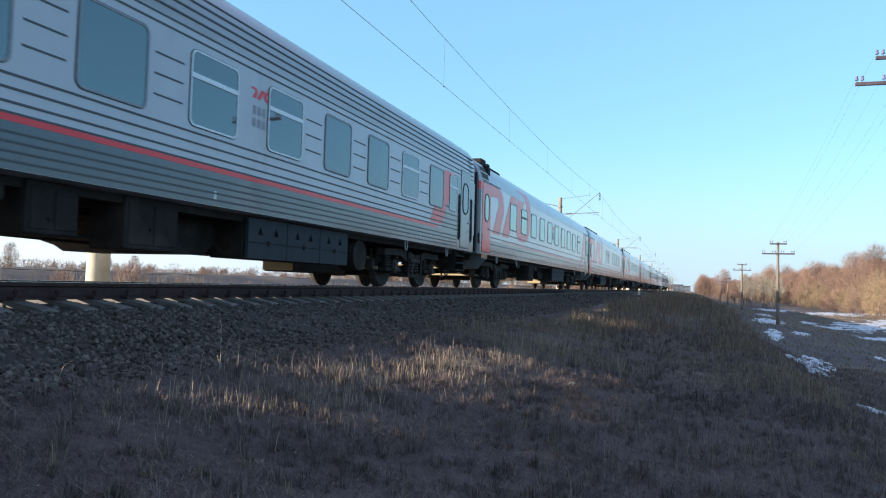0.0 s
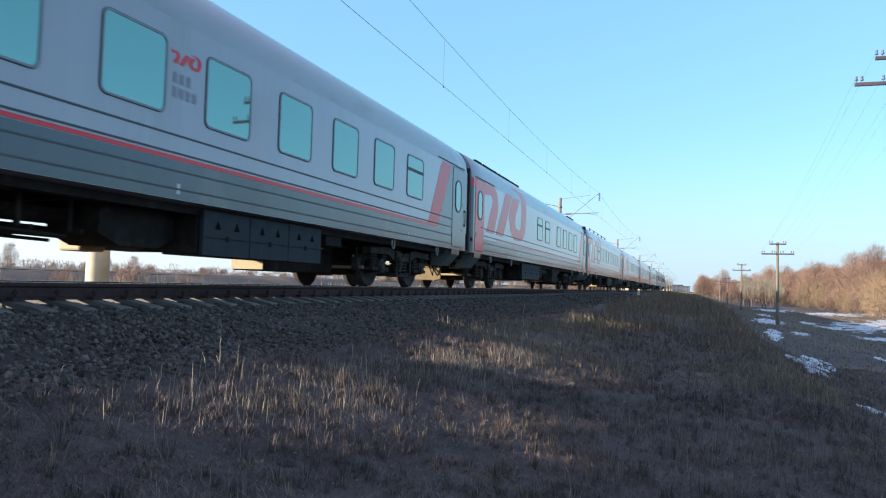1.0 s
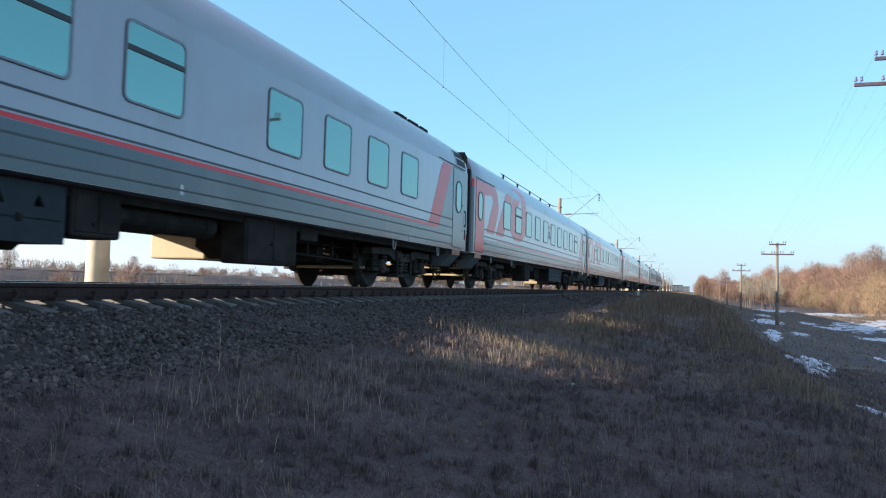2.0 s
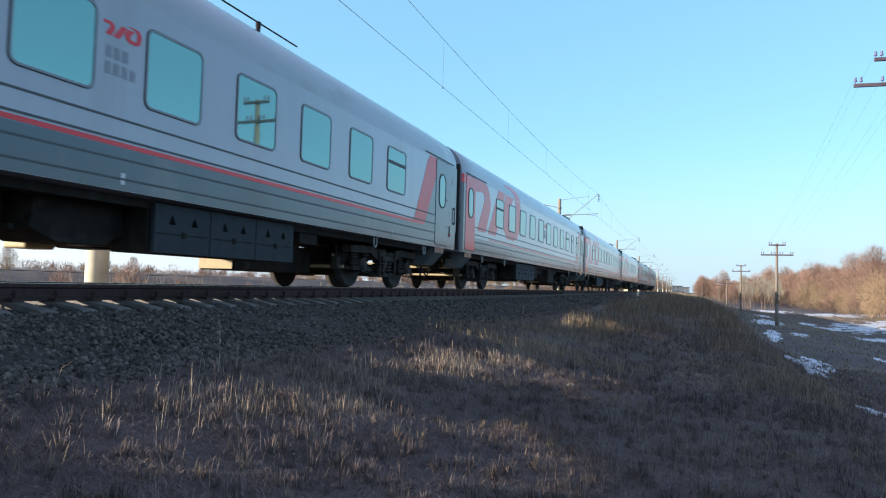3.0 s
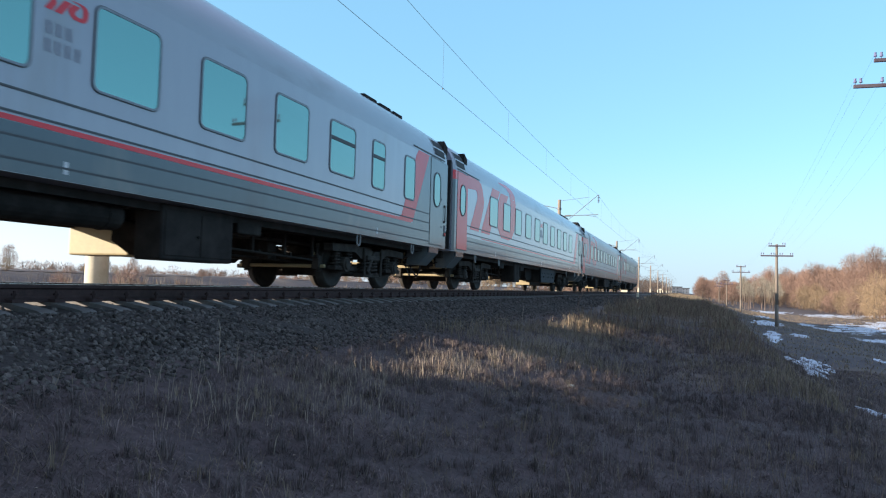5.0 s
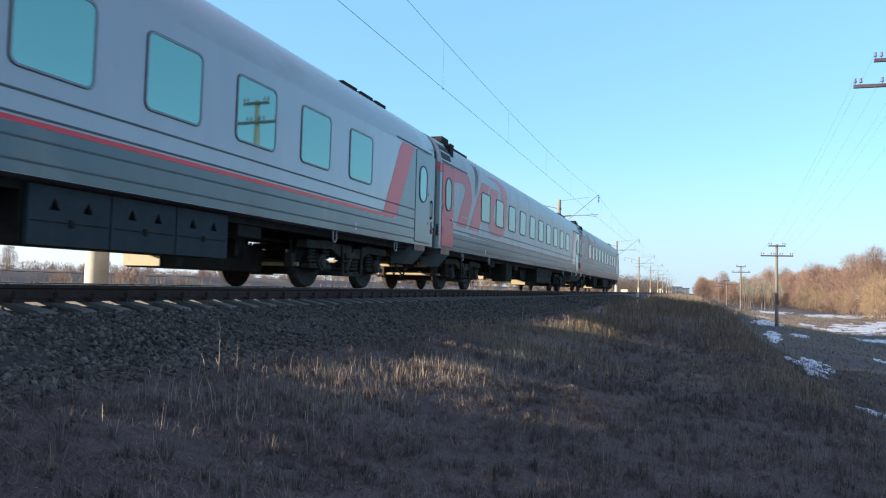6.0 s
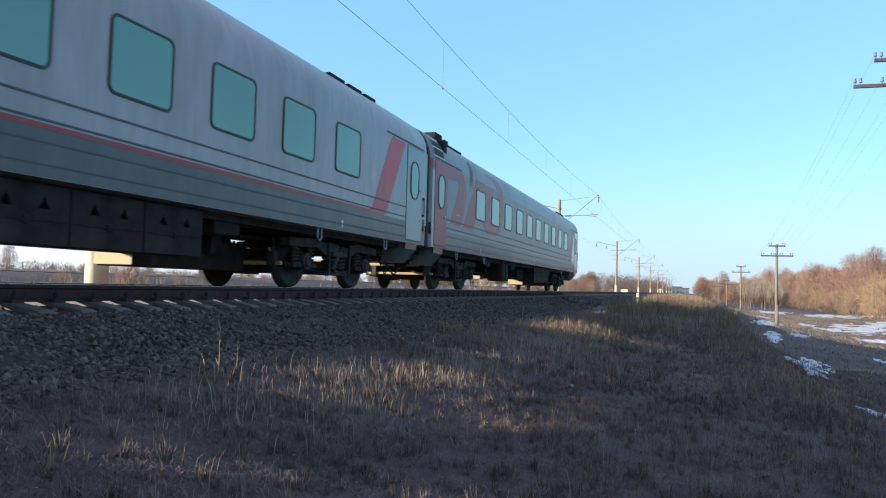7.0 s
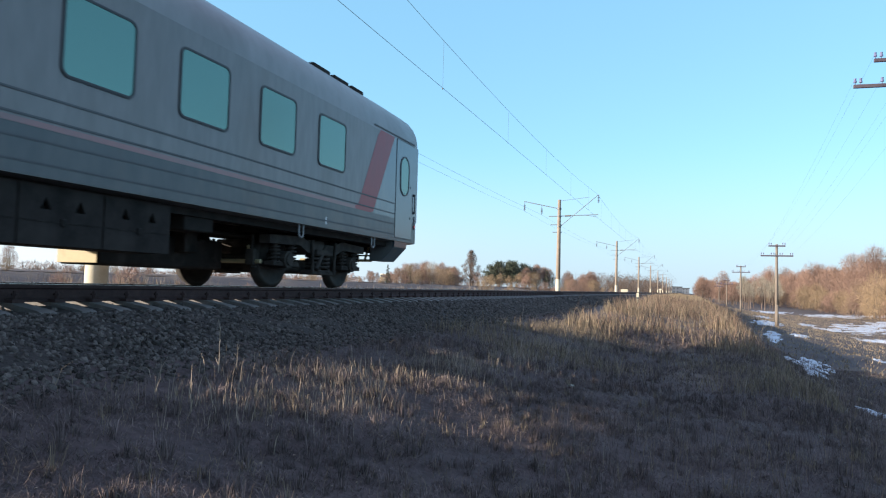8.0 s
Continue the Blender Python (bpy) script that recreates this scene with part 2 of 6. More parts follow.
M["glass"] = mirror_glass("tinted_reflective_glazing", (0.185, 0.318, 0.285, 1))
M["dirty"] = mirror_glass("dusty_coach_glazing", (0.125, 0.200, 0.168, 1), 0.2)
M["clear"] = mirror_glass("plain_coach_glazing", (0.125, 0.155, 0.165, 1))


# ---- mesh helpers ----
def to_mesh(name, bm, mat, smooth=False):
    me = bpy.data.meshes.new(name)
    bmesh.ops.recalc_face_normals(bm, faces=bm.faces)
    bm.to_mesh(me)
    bm.free()
    me.materials.append(mat)
    if smooth:
        me.polygons.foreach_set("use_smooth", [True] * len(me.polygons))
    return me


def part(name, bm, mat, parent, label="", smooth=False):
    """Links a bmesh, or a mesh that is shared, as one object under its thing or part."""
    me = bm if isinstance(bm, bpy.types.Mesh) else to_mesh(name, bm, mat, smooth)
    ob = new(name, me)
    ob.parent = parent
    if label:
        ob["label"] = label
    return ob


def piece(name, me, parent, x, y, z, rz=0.0, label=""):
    ob = part(name, me, None, parent, label)
    ob.location, ob.rotation_euler = (x, y, z), (0, 0, rz)
    return ob


def thing(name, label, category, m=None, group="", kind=""):
    ob = new(name)
    ob.matrix_basis = m or Matrix()
    return tagged(ob, label, category, group, kind)


def raw(name, verts, faces, mat, smooth=False):
    me = bpy.data.meshes.new(name)
    me.from_pydata([tuple(v) for v in verts], [], [tuple(f) for f in faces])
    me.materials.append(mat)
    if smooth:
        me.polygons.foreach_set("use_smooth", [True] * len(me.polygons))
    me.update()
    return me


def box(bm, x0, x1, y0, y1, z0, z1, bevel=0.0):
    vs = [bm.verts.new((x, y, z)) for z in (z0, z1) for y in (y0, y1) for x in (x0, x1)]
    fs = [bm.faces.new([vs[i] for i in q]) for q in ((0, 2, 3, 1), (4, 5, 7, 6), (0, 1, 5, 4), (2, 6, 7, 3), (0, 4, 6, 2), (1, 3, 7, 5))]
    if bevel:
        es = list({e for f in fs for e in f.edges})
        bmesh.ops.bevel(bm, geom=es, offset=bevel, segments=2, affect="EDGES", profile=0.5)
    return bm


def rod(bm, a, b, r0, r1=None, seg=8, caps=True):
    a, b = Vector(a), Vector(b)
    r1 = r0 if r1 is None else r1
    w = (b - a).normalized()
    u = w.orthogonal().normalized()
    v = w.cross(u)
    ra, rb = [], []
    for i in range(seg):
        c, s = math.cos(2 * math.pi * i / seg), math.sin(2 * math.pi * i / seg)
        ra.append(bm.verts.new(a + (u * c + v * s) * r0))
        rb.append(bm.verts.new(b + (u * c + v * s) * r1))
    for i in range(seg):
        j = (i + 1) % seg
        bm.faces.new((ra[i], ra[j], rb[j], rb[i]))
    if caps:
        bm.faces.new(ra[::-1])
        bm.faces.new(rb)
    return bm


def tube(bm, pts, r, seg=6):
    pts = [Vector(p) for p in pts]
    rings = []
    for i, p in enumerate(pts):
        w = (pts[min(i + 1, len(pts) - 1)] - pts[max(i - 1, 0)]).normalized()
        u = w.cross(Vector((0.31, 0.2, 0.93))).normalized()
        v = w.cross(u)
        rings.append([bm.verts.new(p + (u * math.cos(2 * math.pi * k / seg) + v * math.sin(2 * math.pi * k / seg)) * r) for k in range(seg)])
    for a, b in zip(rings, rings[1:]):
        for k in range(seg):
            bm.faces.new((a[k], a[(k + 1) % seg], b[(k + 1) % seg], b[k]))
    bm.faces.new(rings[0][::-1])
    bm.faces.new(rings[-1])
    return bm


def prism(bm, outline, x0, x1):
    """An outline in (y, z), extruded from x0 to x1."""
    a = [bm.verts.new((x0, y, z)) for y, z in outline]
    b = [bm.verts.new((x1, y, z)) for y, z in outline]
    bm.faces.new(a[::-1])
    bm.faces.new(b)
    for i in range(len(a)):
        j = (i + 1) % len(a)
        bm.faces.new((a[i], a[j], b[j], b[i]))
    return bm


def rounded(y0, y1, z0, z1, r, n=5):
    out = []
    for cy, cz, a0 in ((y1 - r, z1 - r, 0), (y0 + r, z1 - r, 90), (y0 + r, z0 + r, 180), (y1 - r, z0 + r, 270)):
        for i in range(n):
            a = radians(a0 + 90 * i / (n - 1))
            out.append((cy + r * math.cos(a), cz + r * math.sin(a)))
    return out


def ring(bm, outer, inner, x0, x1):
    """A frame between two outlines with as many points, from x0 to x1."""
    n = len(outer)
    o0, i0 = [[bm.verts.new((x0, y, z)) for y, z in o] for o in (outer, inner)]
    o1, i1 = [[bm.verts.new((x1, y, z)) for y, z in o] for o in (outer, inner)]
    for k in range(n):
        j = (k + 1) % n
        bm.faces.new((o1[k], o1[j], i1[j], i1[k]))
        bm.faces.new((o0[k], o0[j], o1[j], o1[k]))
        bm.faces.new((i0[k], i1[k], i1[j], i0[j]))
    return bm


def box_mesh(name, mat, *a, bevel=0.0):
    return to_mesh(name, box(bmesh.new(), *a, bevel=bevel), mat)


# ---- ground ----
GROUND_X = [-400, -160, -90, -60, -34, -29, -24, -20, -9, -5, -3.4, -2.6, 2.3, 2.9, 3.6, 4.8, 5.6, 6.5, 7.5, 9.0, 9.6, 10.5, 12, 15, 18, 22, 28, 45, 80, 400]
GROUND_Z = [2.2, 1.6, 0.9, 0.3, 0.28, 0.28, -0.6, -1.2, -1.3, -1.1, -0.8, -0.6, -0.6, -0.70, -0.85, -1.06, -1.25, -1.42, -1.52, -1.52, -1.62, -2.0, -2.35, -2.57, -3.05, -3.65, -3.8, -3.8, -3.5, -2.5]


def ground_z(x, y):
    z = float(np.interp(x, GROUND_X, GROUND_Z))
    k = min(1.0, max(0.0, abs(x) - 2.6) / 2.0)
    near = noise.noise((x * 2.3, y * 2.3, 2.0)) * 0.035 + noise.noise((x * 0.9, y * 0.9, 0.0)) * 0.06 + noise.noise((x * 0.25, y * 0.22, 4.0)) * 0.10
    u = min(1.0, max(0.0, (y - 16.0) / 22.0))
    w = min(1.0, max(0.0, (x - 3.4) / 1.8)) * min(1.0, max(0.0, (11.0 - x) / 1.6))
    return z + k * near + 0.42 * u * u * (3 - 2 * u) * w


def ground():
    xs = sorted({round(v, 3) for v in list(np.arange(-6, 16, 0.25)) + list(np.arange(-40, -6, 1.0)) + list(np.arange(16, 60, 1.0)) + [-2500, -1200, -600, -300, -160, -90, -60, 60, 90, 160, 300, 600, 1200, 2500]})
    ys = sorted({round(v, 3) for v in list(np.arange(-4, 34, 0.25)) + list(np.arange(34, 180, 1.0)) + [-2500, -800, -300, -120, -60, -30, -15, -8, 140, 170, 220, 300, 450, 700, 1200, 2500, 4000]})
    verts = [(x, y, ground_z(x, y)) for y in ys for x in xs]
    nx = len(xs)
    faces = [(j * nx + i, j * nx + i + 1, (j + 1) * nx + i + 1, (j + 1) * nx + i) for j in range(len(ys) - 1) for i in range(nx - 1)]
    tagged(new("ground", raw("ground", verts, faces, M["soil"], True)), "brown winter soil with matted dead grass", "ground", kind="structure")


ground()


# ---- the track ----
def ballast():
    rnd = random.Random(5)
    prof = [(-3.3, -0.98), (-2.7, -0.68), (-1.9, -0.40), (-1.5, -0.33), (-0.9, -0.235), (0.0, -0.26), (0.9, -0.255), (1.15, -0.285), (1.3, -0.305), (1.6, -0.335), (1.9, -0.40), (2.35, -0.56), (2.75, -0.74), (3.3, -0.98)]
    ys = list(np.arange(-8, 40, 0.2)) + list(np.arange(40, 130, 1.0)) + [150, 200, 300, 500, 900, 1500, 2500]
    ys = [-400, -100, -30] + ys
    verts, faces = [], []
    for y in ys:
        for x, z in prof:
            verts.append((x + rnd.uniform(-0.03, 0.03), y, z + rnd.uniform(-0.015, 0.02)))
    n = len(prof)
    for j in range(len(ys) - 1):
        for i in range(n - 1):
            faces.append((j * n + i, j * n + i + 1, (j + 1) * n + i + 1, (j + 1) * n + i))
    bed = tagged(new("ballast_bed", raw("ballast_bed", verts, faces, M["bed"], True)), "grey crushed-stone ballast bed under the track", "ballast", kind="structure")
    # loose stones on the shoulder
    forms = []
    for k in range(8):
        bm = bmesh.new()
        bmesh.ops.create_icosphere(bm, subdivisions=1, radius=1.0)
        for v in bm.verts:
            v.co *= rnd.uniform(0.62, 1.28)
            v.co.z *= 0.72
        bm.verts.index_update()
        forms.append((np.array([v.co[:] for v in bm.verts]), [[v.index for v in f.verts] for f in bm.faces]))
        bm.free()
    V, F, base = [], [], 0

    def stones(y0, y1, x0, x1, per, size):
        nonlocal base
        for _ in range(int((y1 - y0) * (x1 - x0) * per)):
            x, y = rnd.uniform(x0, x1), rnd.uniform(y0, y1)
            if x > 2.75 and rnd.random() < (x - 2.75) * 1.6:
                continue
            z = float(np.interp(x, [p[0] for p in prof], [p[1] for p in prof]))
            if x > 2.1:
                z = max(z, ground_z(x, y))
            vs, fs = forms[rnd.randrange(8)]
            r = size * rnd.uniform(0.6, 1.35)
            m = np.array(Euler((rnd.uniform(0, 6.3), rnd.uniform(0, 6.3), rnd.uniform(0, 6.3))).to_matrix())
            V.append((vs * r) @ m.T + np.array((x, y, z + r * 0.05)))
            F.extend([[i + base for i in f] for f in fs])
            base += len(vs)

    stones(2.0, 14, 1.32, 3.3, 560, 0.029)
    stones(14, 34, 1.32, 3.3, 230, 0.038)
    stones(34, 75, 1.3, 3.2, 45, 0.07)
    stones(2.0, 14, -1.0, 1.3, 60, 0.028)
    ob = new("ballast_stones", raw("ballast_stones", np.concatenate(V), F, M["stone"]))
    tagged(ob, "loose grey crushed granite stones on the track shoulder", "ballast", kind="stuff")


def track():
    tr = thing("railway_track", "single railway track on concrete sleepers", "railway track")
    for x in (0.76, -0.76):
        bm = bmesh.new()
        # rail section: foot, web, head
        sec = [(-0.075, -0.195), (0.075, -0.195), (0.075, -0.178), (0.02, -0.15), (0.011, -0.13), (0.011, -0.06), (0.036, -0.045), (0.0365, -0.012), (0.028, -0.004), (-0.028, -0.004), (-0.0365, -0.012), (-0.036, -0.045), (-0.011, -0.06), (-0.011, -0.13), (-0.02, -0.15), (-0.075, -0.178)]
        ya, yb = -400.0, 2500.0
        ends = [ya, -100.0, -25.0] + [12.5 * k for k in range(-1, 13)] + [200.0, 300.0, 500.0, 900.0, 1500.0, yb]
        rows = [[bm.verts.new((x + dx, y, z)) for dx, z in sec] for y in ends]
        for a, b in zip(rows, rows[1:]):
            for i in range(len(sec)):
                j = (i + 1) % len(sec)
                bm.faces.new((a[i], a[j], b[j], b[i]))
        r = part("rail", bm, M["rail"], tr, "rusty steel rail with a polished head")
        part("running_surface", box(bmesh.new(), x - 0.027, x + 0.027, ya, yb, -0.005, 0.0), M["railtop"], r)
    # sleepers of concrete, with a raised end, and their fastenings
    bm = bmesh.new()
    outline = [(-1.36, -0.285), (-1.30, -0.265), (-0.9, -0.20), (-0.55, -0.20), (-0.3, -0.24), (0.3, -0.24), (0.55, -0.20), (0.9, -0.20), (1.30, -0.265), (1.36, -0.285), (1.37, -0.43), (-1.37, -0.43)]
    f = [bm.verts.new((x, -0.10, z)) for x, z in outline]
    g = [bm.verts.new((x, 0.10, z)) for x, z in outline]
    bm.faces.new(f)
    bm.faces.new(g[::-1])
    for i in range(len(outline)):
        j = (i + 1) % len(outline)
        bm.faces.new((f[i], g[i], g[j], f[j]))
    sleeper = to_mesh("sleeper", bm, M["concrete"])
    bm = bmesh.new()
    box(bm, -0.055, 0.055, -0.07, 0.07, -0.20, -0.165)
    rod(bm, (0, 0, -0.17), (0, 0, -0.075), 0.019, 0.017, 6)
    rod(bm, (0, 0, -0.125), (0, 0, -0.10), 0.036, 0.036, 6)
    clip = to_mesh("fastening", bm, M["rail"])
    pitch, first = 0.522, 5.657
    lo, hi = -20, 240
    for i in range(lo, hi):
        s = piece("sleeper", sleeper, tr, 0, first - 0.12 + i * pitch, 0)
        if 2.5 < first + i * pitch < 40:
            piece("fastening", clip, s, 0.875, 0, 0)
            piece("fastening", clip, s, 0.645, 0, 0)
    vs, fs = [], []
    sm = [v.co[:] for v in sleeper.vertices]
    sf = [list(p.vertices) for p in sleeper.polygons]
    for i in range(hi, hi + 300):
        k = len(vs)
        vs += [(x, y + first - 0.12 + i * pitch, z) for x, y, z in sm]
        fs += [[q + k for q in p] for p in sf]
    far = part("far_sleepers", raw("far_sleepers", vs, fs, M["concrete"]), None, tr)
    far["kind"] = "stuff"


# ---- coaches ----
LENGTH = 24.54
HALF = 1.55
B0, B1 = 0.26, LENGTH - 0.27
ROOF = [(1.55, 3.25), (1.54, 3.40), (1.50, 3.56), (1.42, 3.72), (1.29, 3.87), (1.08, 4.02), (0.80, 4.16), (0.45, 4.28), (0.0, 4.33)]


OLD_ROOF = [(1.55, 3.25), (1.55, 3.46), (1.53, 3.64), (1.46, 3.82), (1.34, 3.98), (1.12, 4.13), (0.82, 4.26), (0.45, 4.37), (0.0, 4.42)]


def wall_x(z):
    if z <= 3.25:
        return HALF
    zs, xs = [p[1] for p in ROOF], [p[0] for p in ROOF]
    return float(np.interp(z, zs, xs))


def decal(name, outline, mat, parent, off=0.003, label=""):
    """A thin painted or applied shape on the side wall that follows the roof's shoulder."""
    bm = bmesh.new()
    bm.faces.new([bm.verts.new((0, y, z)) for y, z in outline])
    for zc in (3.25, 3.33, 3.40, 3.48, 3.56, 3.64, 3.72, 3.8):
        if min(p[1] for p in outline) < zc < max(p[1] for p in outline):
            bmesh.ops.bisect_plane(bm, geom=bm.verts[:] + bm.edges[:] + bm.faces[:], plane_co=(0, 0, zc), plane_no=(0, 0, 1))
    for v in bm.verts:
        v.co.x = wall_x(v.co.z) + off
    bm.normal_update()
    for f in bm.faces:
        if f.normal.x < 0:
            f.normal_flip()
    me = bpy.data.meshes.new(name)
    bm.to_mesh(me)
    bm.free()
    me.materials.append(mat)
    return part(name, me, None, parent, label)


def loft(bm, sections):
    rings = [[bm.verts.new(p) for p in s] for s in sections]
    for a, b in zip(rings, rings[1:]):
        for i in range(len(a) - 1):
            bm.faces.new((a[i], a[i + 1], b[i + 1], b[i]))
    return rings


CACHE = {}


def shared(key, build):
    if key not in CACHE:
        CACHE[key] = build()
    return CACHE[key]


def wheel_mesh():
    bm = bmesh.new()
    prof = [(0.00, 0.0), (0.0, 0.12), (0.05, 0.13), (0.03, 0.36), (0.0, 0.40), (0.0, 0.455), (0.09, 0.47), (0.10, 0.475), (0.135, 0.50), (0.135, 0.40), (0.09, 0.36), (0.10, 0.13), (0.14, 0.12), (0.14, 0.0)]
    seg = 36
    rings = []
    for dx, r in prof:
        rings.append([bm.verts.new((0.835 - dx, r * math.cos(2 * math.pi * k / seg), r * math.sin(2 * math.pi * k / seg))) for k in range(seg)] if r else None)
    for a, b in zip(rings, rings[1:]):
        if a and b:
            for k in range(seg):
                bm.faces.new((a[k], a[(k + 1) % seg], b[(k + 1) % seg], b[k]))
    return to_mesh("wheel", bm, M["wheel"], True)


def spring_mesh(r=0.085, h=0.30, turns=5, wire=0.017):
    pts = [(r * math.cos(2 * math.pi * t / 10), r * math.sin(2 * math.pi * t / 10), h * t / (turns * 10)) for t in range(turns * 10 + 1)]
    bm = tube(bmesh.new(), pts, wire, 5)
    rod(bm, (0, 0, h), (0, 0, h + 0.03), r + 0.03, r + 0.03, 12)
    rod(bm, (0, 0, -0.03), (0, 0, 0), r + 0.03, r + 0.03, 12)
    return to_mesh("spring", bm, M["bogie"], True)


def bogie_frame_mesh():
    bm = bmesh.new()
    for s in (1, -1):
        x0, x1 = sorted((s * 0.93, s * 1.13))
        # side beam, dropped in the middle
        prism(bm, [(-1.75, 0.72), (-1.75, 0.86), (-0.75, 0.90), (-0.45, 0.80), (0.45, 0.80), (0.75, 0.90), (1.75, 0.86), (1.75, 0.72), (0.8, 0.74), (0.5, 0.62), (-0.5, 0.62), (-0.8, 0.74)], x0, x1)
        # bolster hangers and the spring plank
        box(bm, x0 - 0.02, x1 + 0.02, -0.42, 0.42, 0.24, 0.32, 0.015)
        for y in (-0.40, 0.40):
            rod(bm, (s * 1.16, y, 0.26), (s * 1.16, y * 1.1, 0.86), 0.028, None, 8)
        box(bm, x0 + 0.02, x1 + 0.06, -0.30, 0.30, 0.60, 0.70, 0.02)
        # brake rigging
        for y in (-1.75, -0.68, 0.68, 1.75):
            rod(bm, (s * 0.78, y, 0.40), (s * 0.78, y * 0.98, 0.86), 0.03, None, 6)
            box(bm, *sorted((s * 0.70, s * 0.86)), y - 0.05, y + 0.05, 0.36, 0.62, 0.012)
        rod(bm, (s * 0.80, -1.78, 0.33), (s * 0.80, 1.78, 0.33), 0.022, None, 6)
        # lateral damper with an angled strut
        rod(bm, (s * 1.18, -0.32, 0.34), (s * 1.14, 0.1, 0.78), 0.045, 0.035, 8)
    box(bm, -1.0, 1.0, -0.30, 0.30, 0.62, 0.88, 0.03)
    box(bm, -0.62, 0.62, -0.72, 0.72, 0.26, 0.50, 0.03)
    box(bm, -0.5, 0.5, -0.55, -0.35, 0.45, 0.7, 0.02)
    return to_mesh("bogie", bm, M["bogie"])


def end_beam_mesh():
    """Cross beam and brake beam at a bogie's end, dust and sunlight both in their ochre."""
    bm = box(bmesh.new(), -1.14, -0.6, -0.07, 0.07, 0.66, 0.80, 0.02)
    rod(bm, (-0.95, 0, 0.42), (0.95, 0, 0.42), 0.035, None, 8)
    for x in (-0.78, 0.78):
        rod(bm, (x, 0, 0.42), (x * 0.9, 0, 0.68), 0.03, None, 6)
    # tan instead of bogie steel paints the sun on the dusty beam
    return to_mesh("end_beam", bm, M["tan"])


def axle_box_mesh():
    bm = bmesh.new()
    rod(bm, (0.86, 0, 0.475), (1.16, 0, 0.475), 0.155, 0.145, 14)
    rod(bm, (1.16, 0, 0.475), (1.19, 0, 0.475), 0.105, 0.095, 14)
    box(bm, 0.93, 1.12, -0.40, 0.40, 0.36, 0.44, 0.015)
    for y in (-0.26, 0.26):
        rod(bm, (1.03, y, 0.44), (1.03, y, 0.74), 0.05, None, 8)
    return to_mesh("axle_box", bm, M["bogie"])


def bogie(car, yc):
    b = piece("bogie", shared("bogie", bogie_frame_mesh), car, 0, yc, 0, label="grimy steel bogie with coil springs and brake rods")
    wm, ax, sp = shared("wheel", wheel_mesh), shared("axlebox", axle_box_mesh), shared("spring", spring_mesh)
    big = shared("bolster", lambda: spring_mesh(0.13, 0.28, 4, 0.024))
    for y in (-1.2, 1.2):
        for rz in (0.0, math.pi):
            piece("wheel", wm, b, 0, y, 0.475, rz, "solid steel wheel with a flange")
            piece("axle_box", ax, b, 0, y, 0, rz)
        piece("axle", shared("axle", lambda: to_mesh("axle", rod(bmesh.new(), (-0.9, 0, 0), (0.9, 0, 0), 0.085, None, 12), M["wheel"], True)), b, 0, y, 0.475)
        for s in (1, -1):
            for dy in (-0.26, 0.26):
                piece("spring", sp, b, s * 1.03, y + dy, 0.44)
    for y in (-1.72, 1.72):
        piece("end_beam", shared("endbeam", end_beam_mesh), b, 0, y, 0, label="dusty steel end beam, sunlight put into its ochre colour")
    for s in (1, -1):
        for dy in (-0.17, 0.17):
            piece("bolster_spring", big, b, s * 1.03, dy, 0.33)
    return b


def window(car, y0, width=1.0, z0=2.03, z1=3.0, transom=False, frame_mat="gasket", glass="glass"):
    """A flush glued pane with a rounded seal; some have a tilting upper light."""
    x = HALF
    key = ("pane", width, z0, z1, glass)
    pane = shared(key, lambda: to_mesh("window", prism(bmesh.new(), rounded(0.02, width - 0.02, z0 + 0.02, z1 - 0.02, 0.085), x + 0.002, x + 0.009), M[glass]))
    w = piece("window", pane, car, 0, y0, 0, label="tinted window in a rounded seal" if not transom else "tinted window with a tilting upper light")
    seal = shared(("seal", width, z0, z1, frame_mat, transom, glass), lambda: to_mesh("seal", ring(bmesh.new(), rounded(0, width, z0, z1, 0.10), rounded(0.024, width - 0.024, z0 + 0.024, z1 - 0.024, 0.086), x, x + 0.016), M["gasket" if "dirty" in glass else "chrome" if frame_mat == "chrome" and transom else "seal"]))
    piece("seal", seal, w, 0, 0, 0)
    trim = shared(("trim", width, z0, z1, frame_mat), lambda: to_mesh("trim", ring(bmesh.new(), rounded(-0.010, width + 0.010, z0 - 0.010, z1 + 0.010, 0.11), rounded(0, width, z0, z1, 0.10), x, x + 0.010), M["rib"]))
    piece("trim", trim, w, 0, 0, 0)
    if transom:
        zt = z0 + (z1 - z0) * 0.66
        bar = shared(("bar", width, z0, z1, frame_mat), lambda: to_mesh("transom", box(bmesh.new(), x + 0.008, x + 0.02, 0.02, width - 0.02, zt - 0.034, zt + 0.034, 0.004), M["chrome" if frame_mat == "chrome" else "gasket"]))
        piece("transom", bar, w, 0, 0, 0)
    return w


def oval(cy, cz, ry, rz, n=20):
    """A stadium-like oval in (y, z)."""
    out = []
    for k in range(n):
        a = 2 * math.pi * k / n
        out.append((cy + ry * math.cos(a), cz + (rz - ry) * (1 if math.sin(a) >= 0 else -1) + ry * math.sin(a)))
    return out


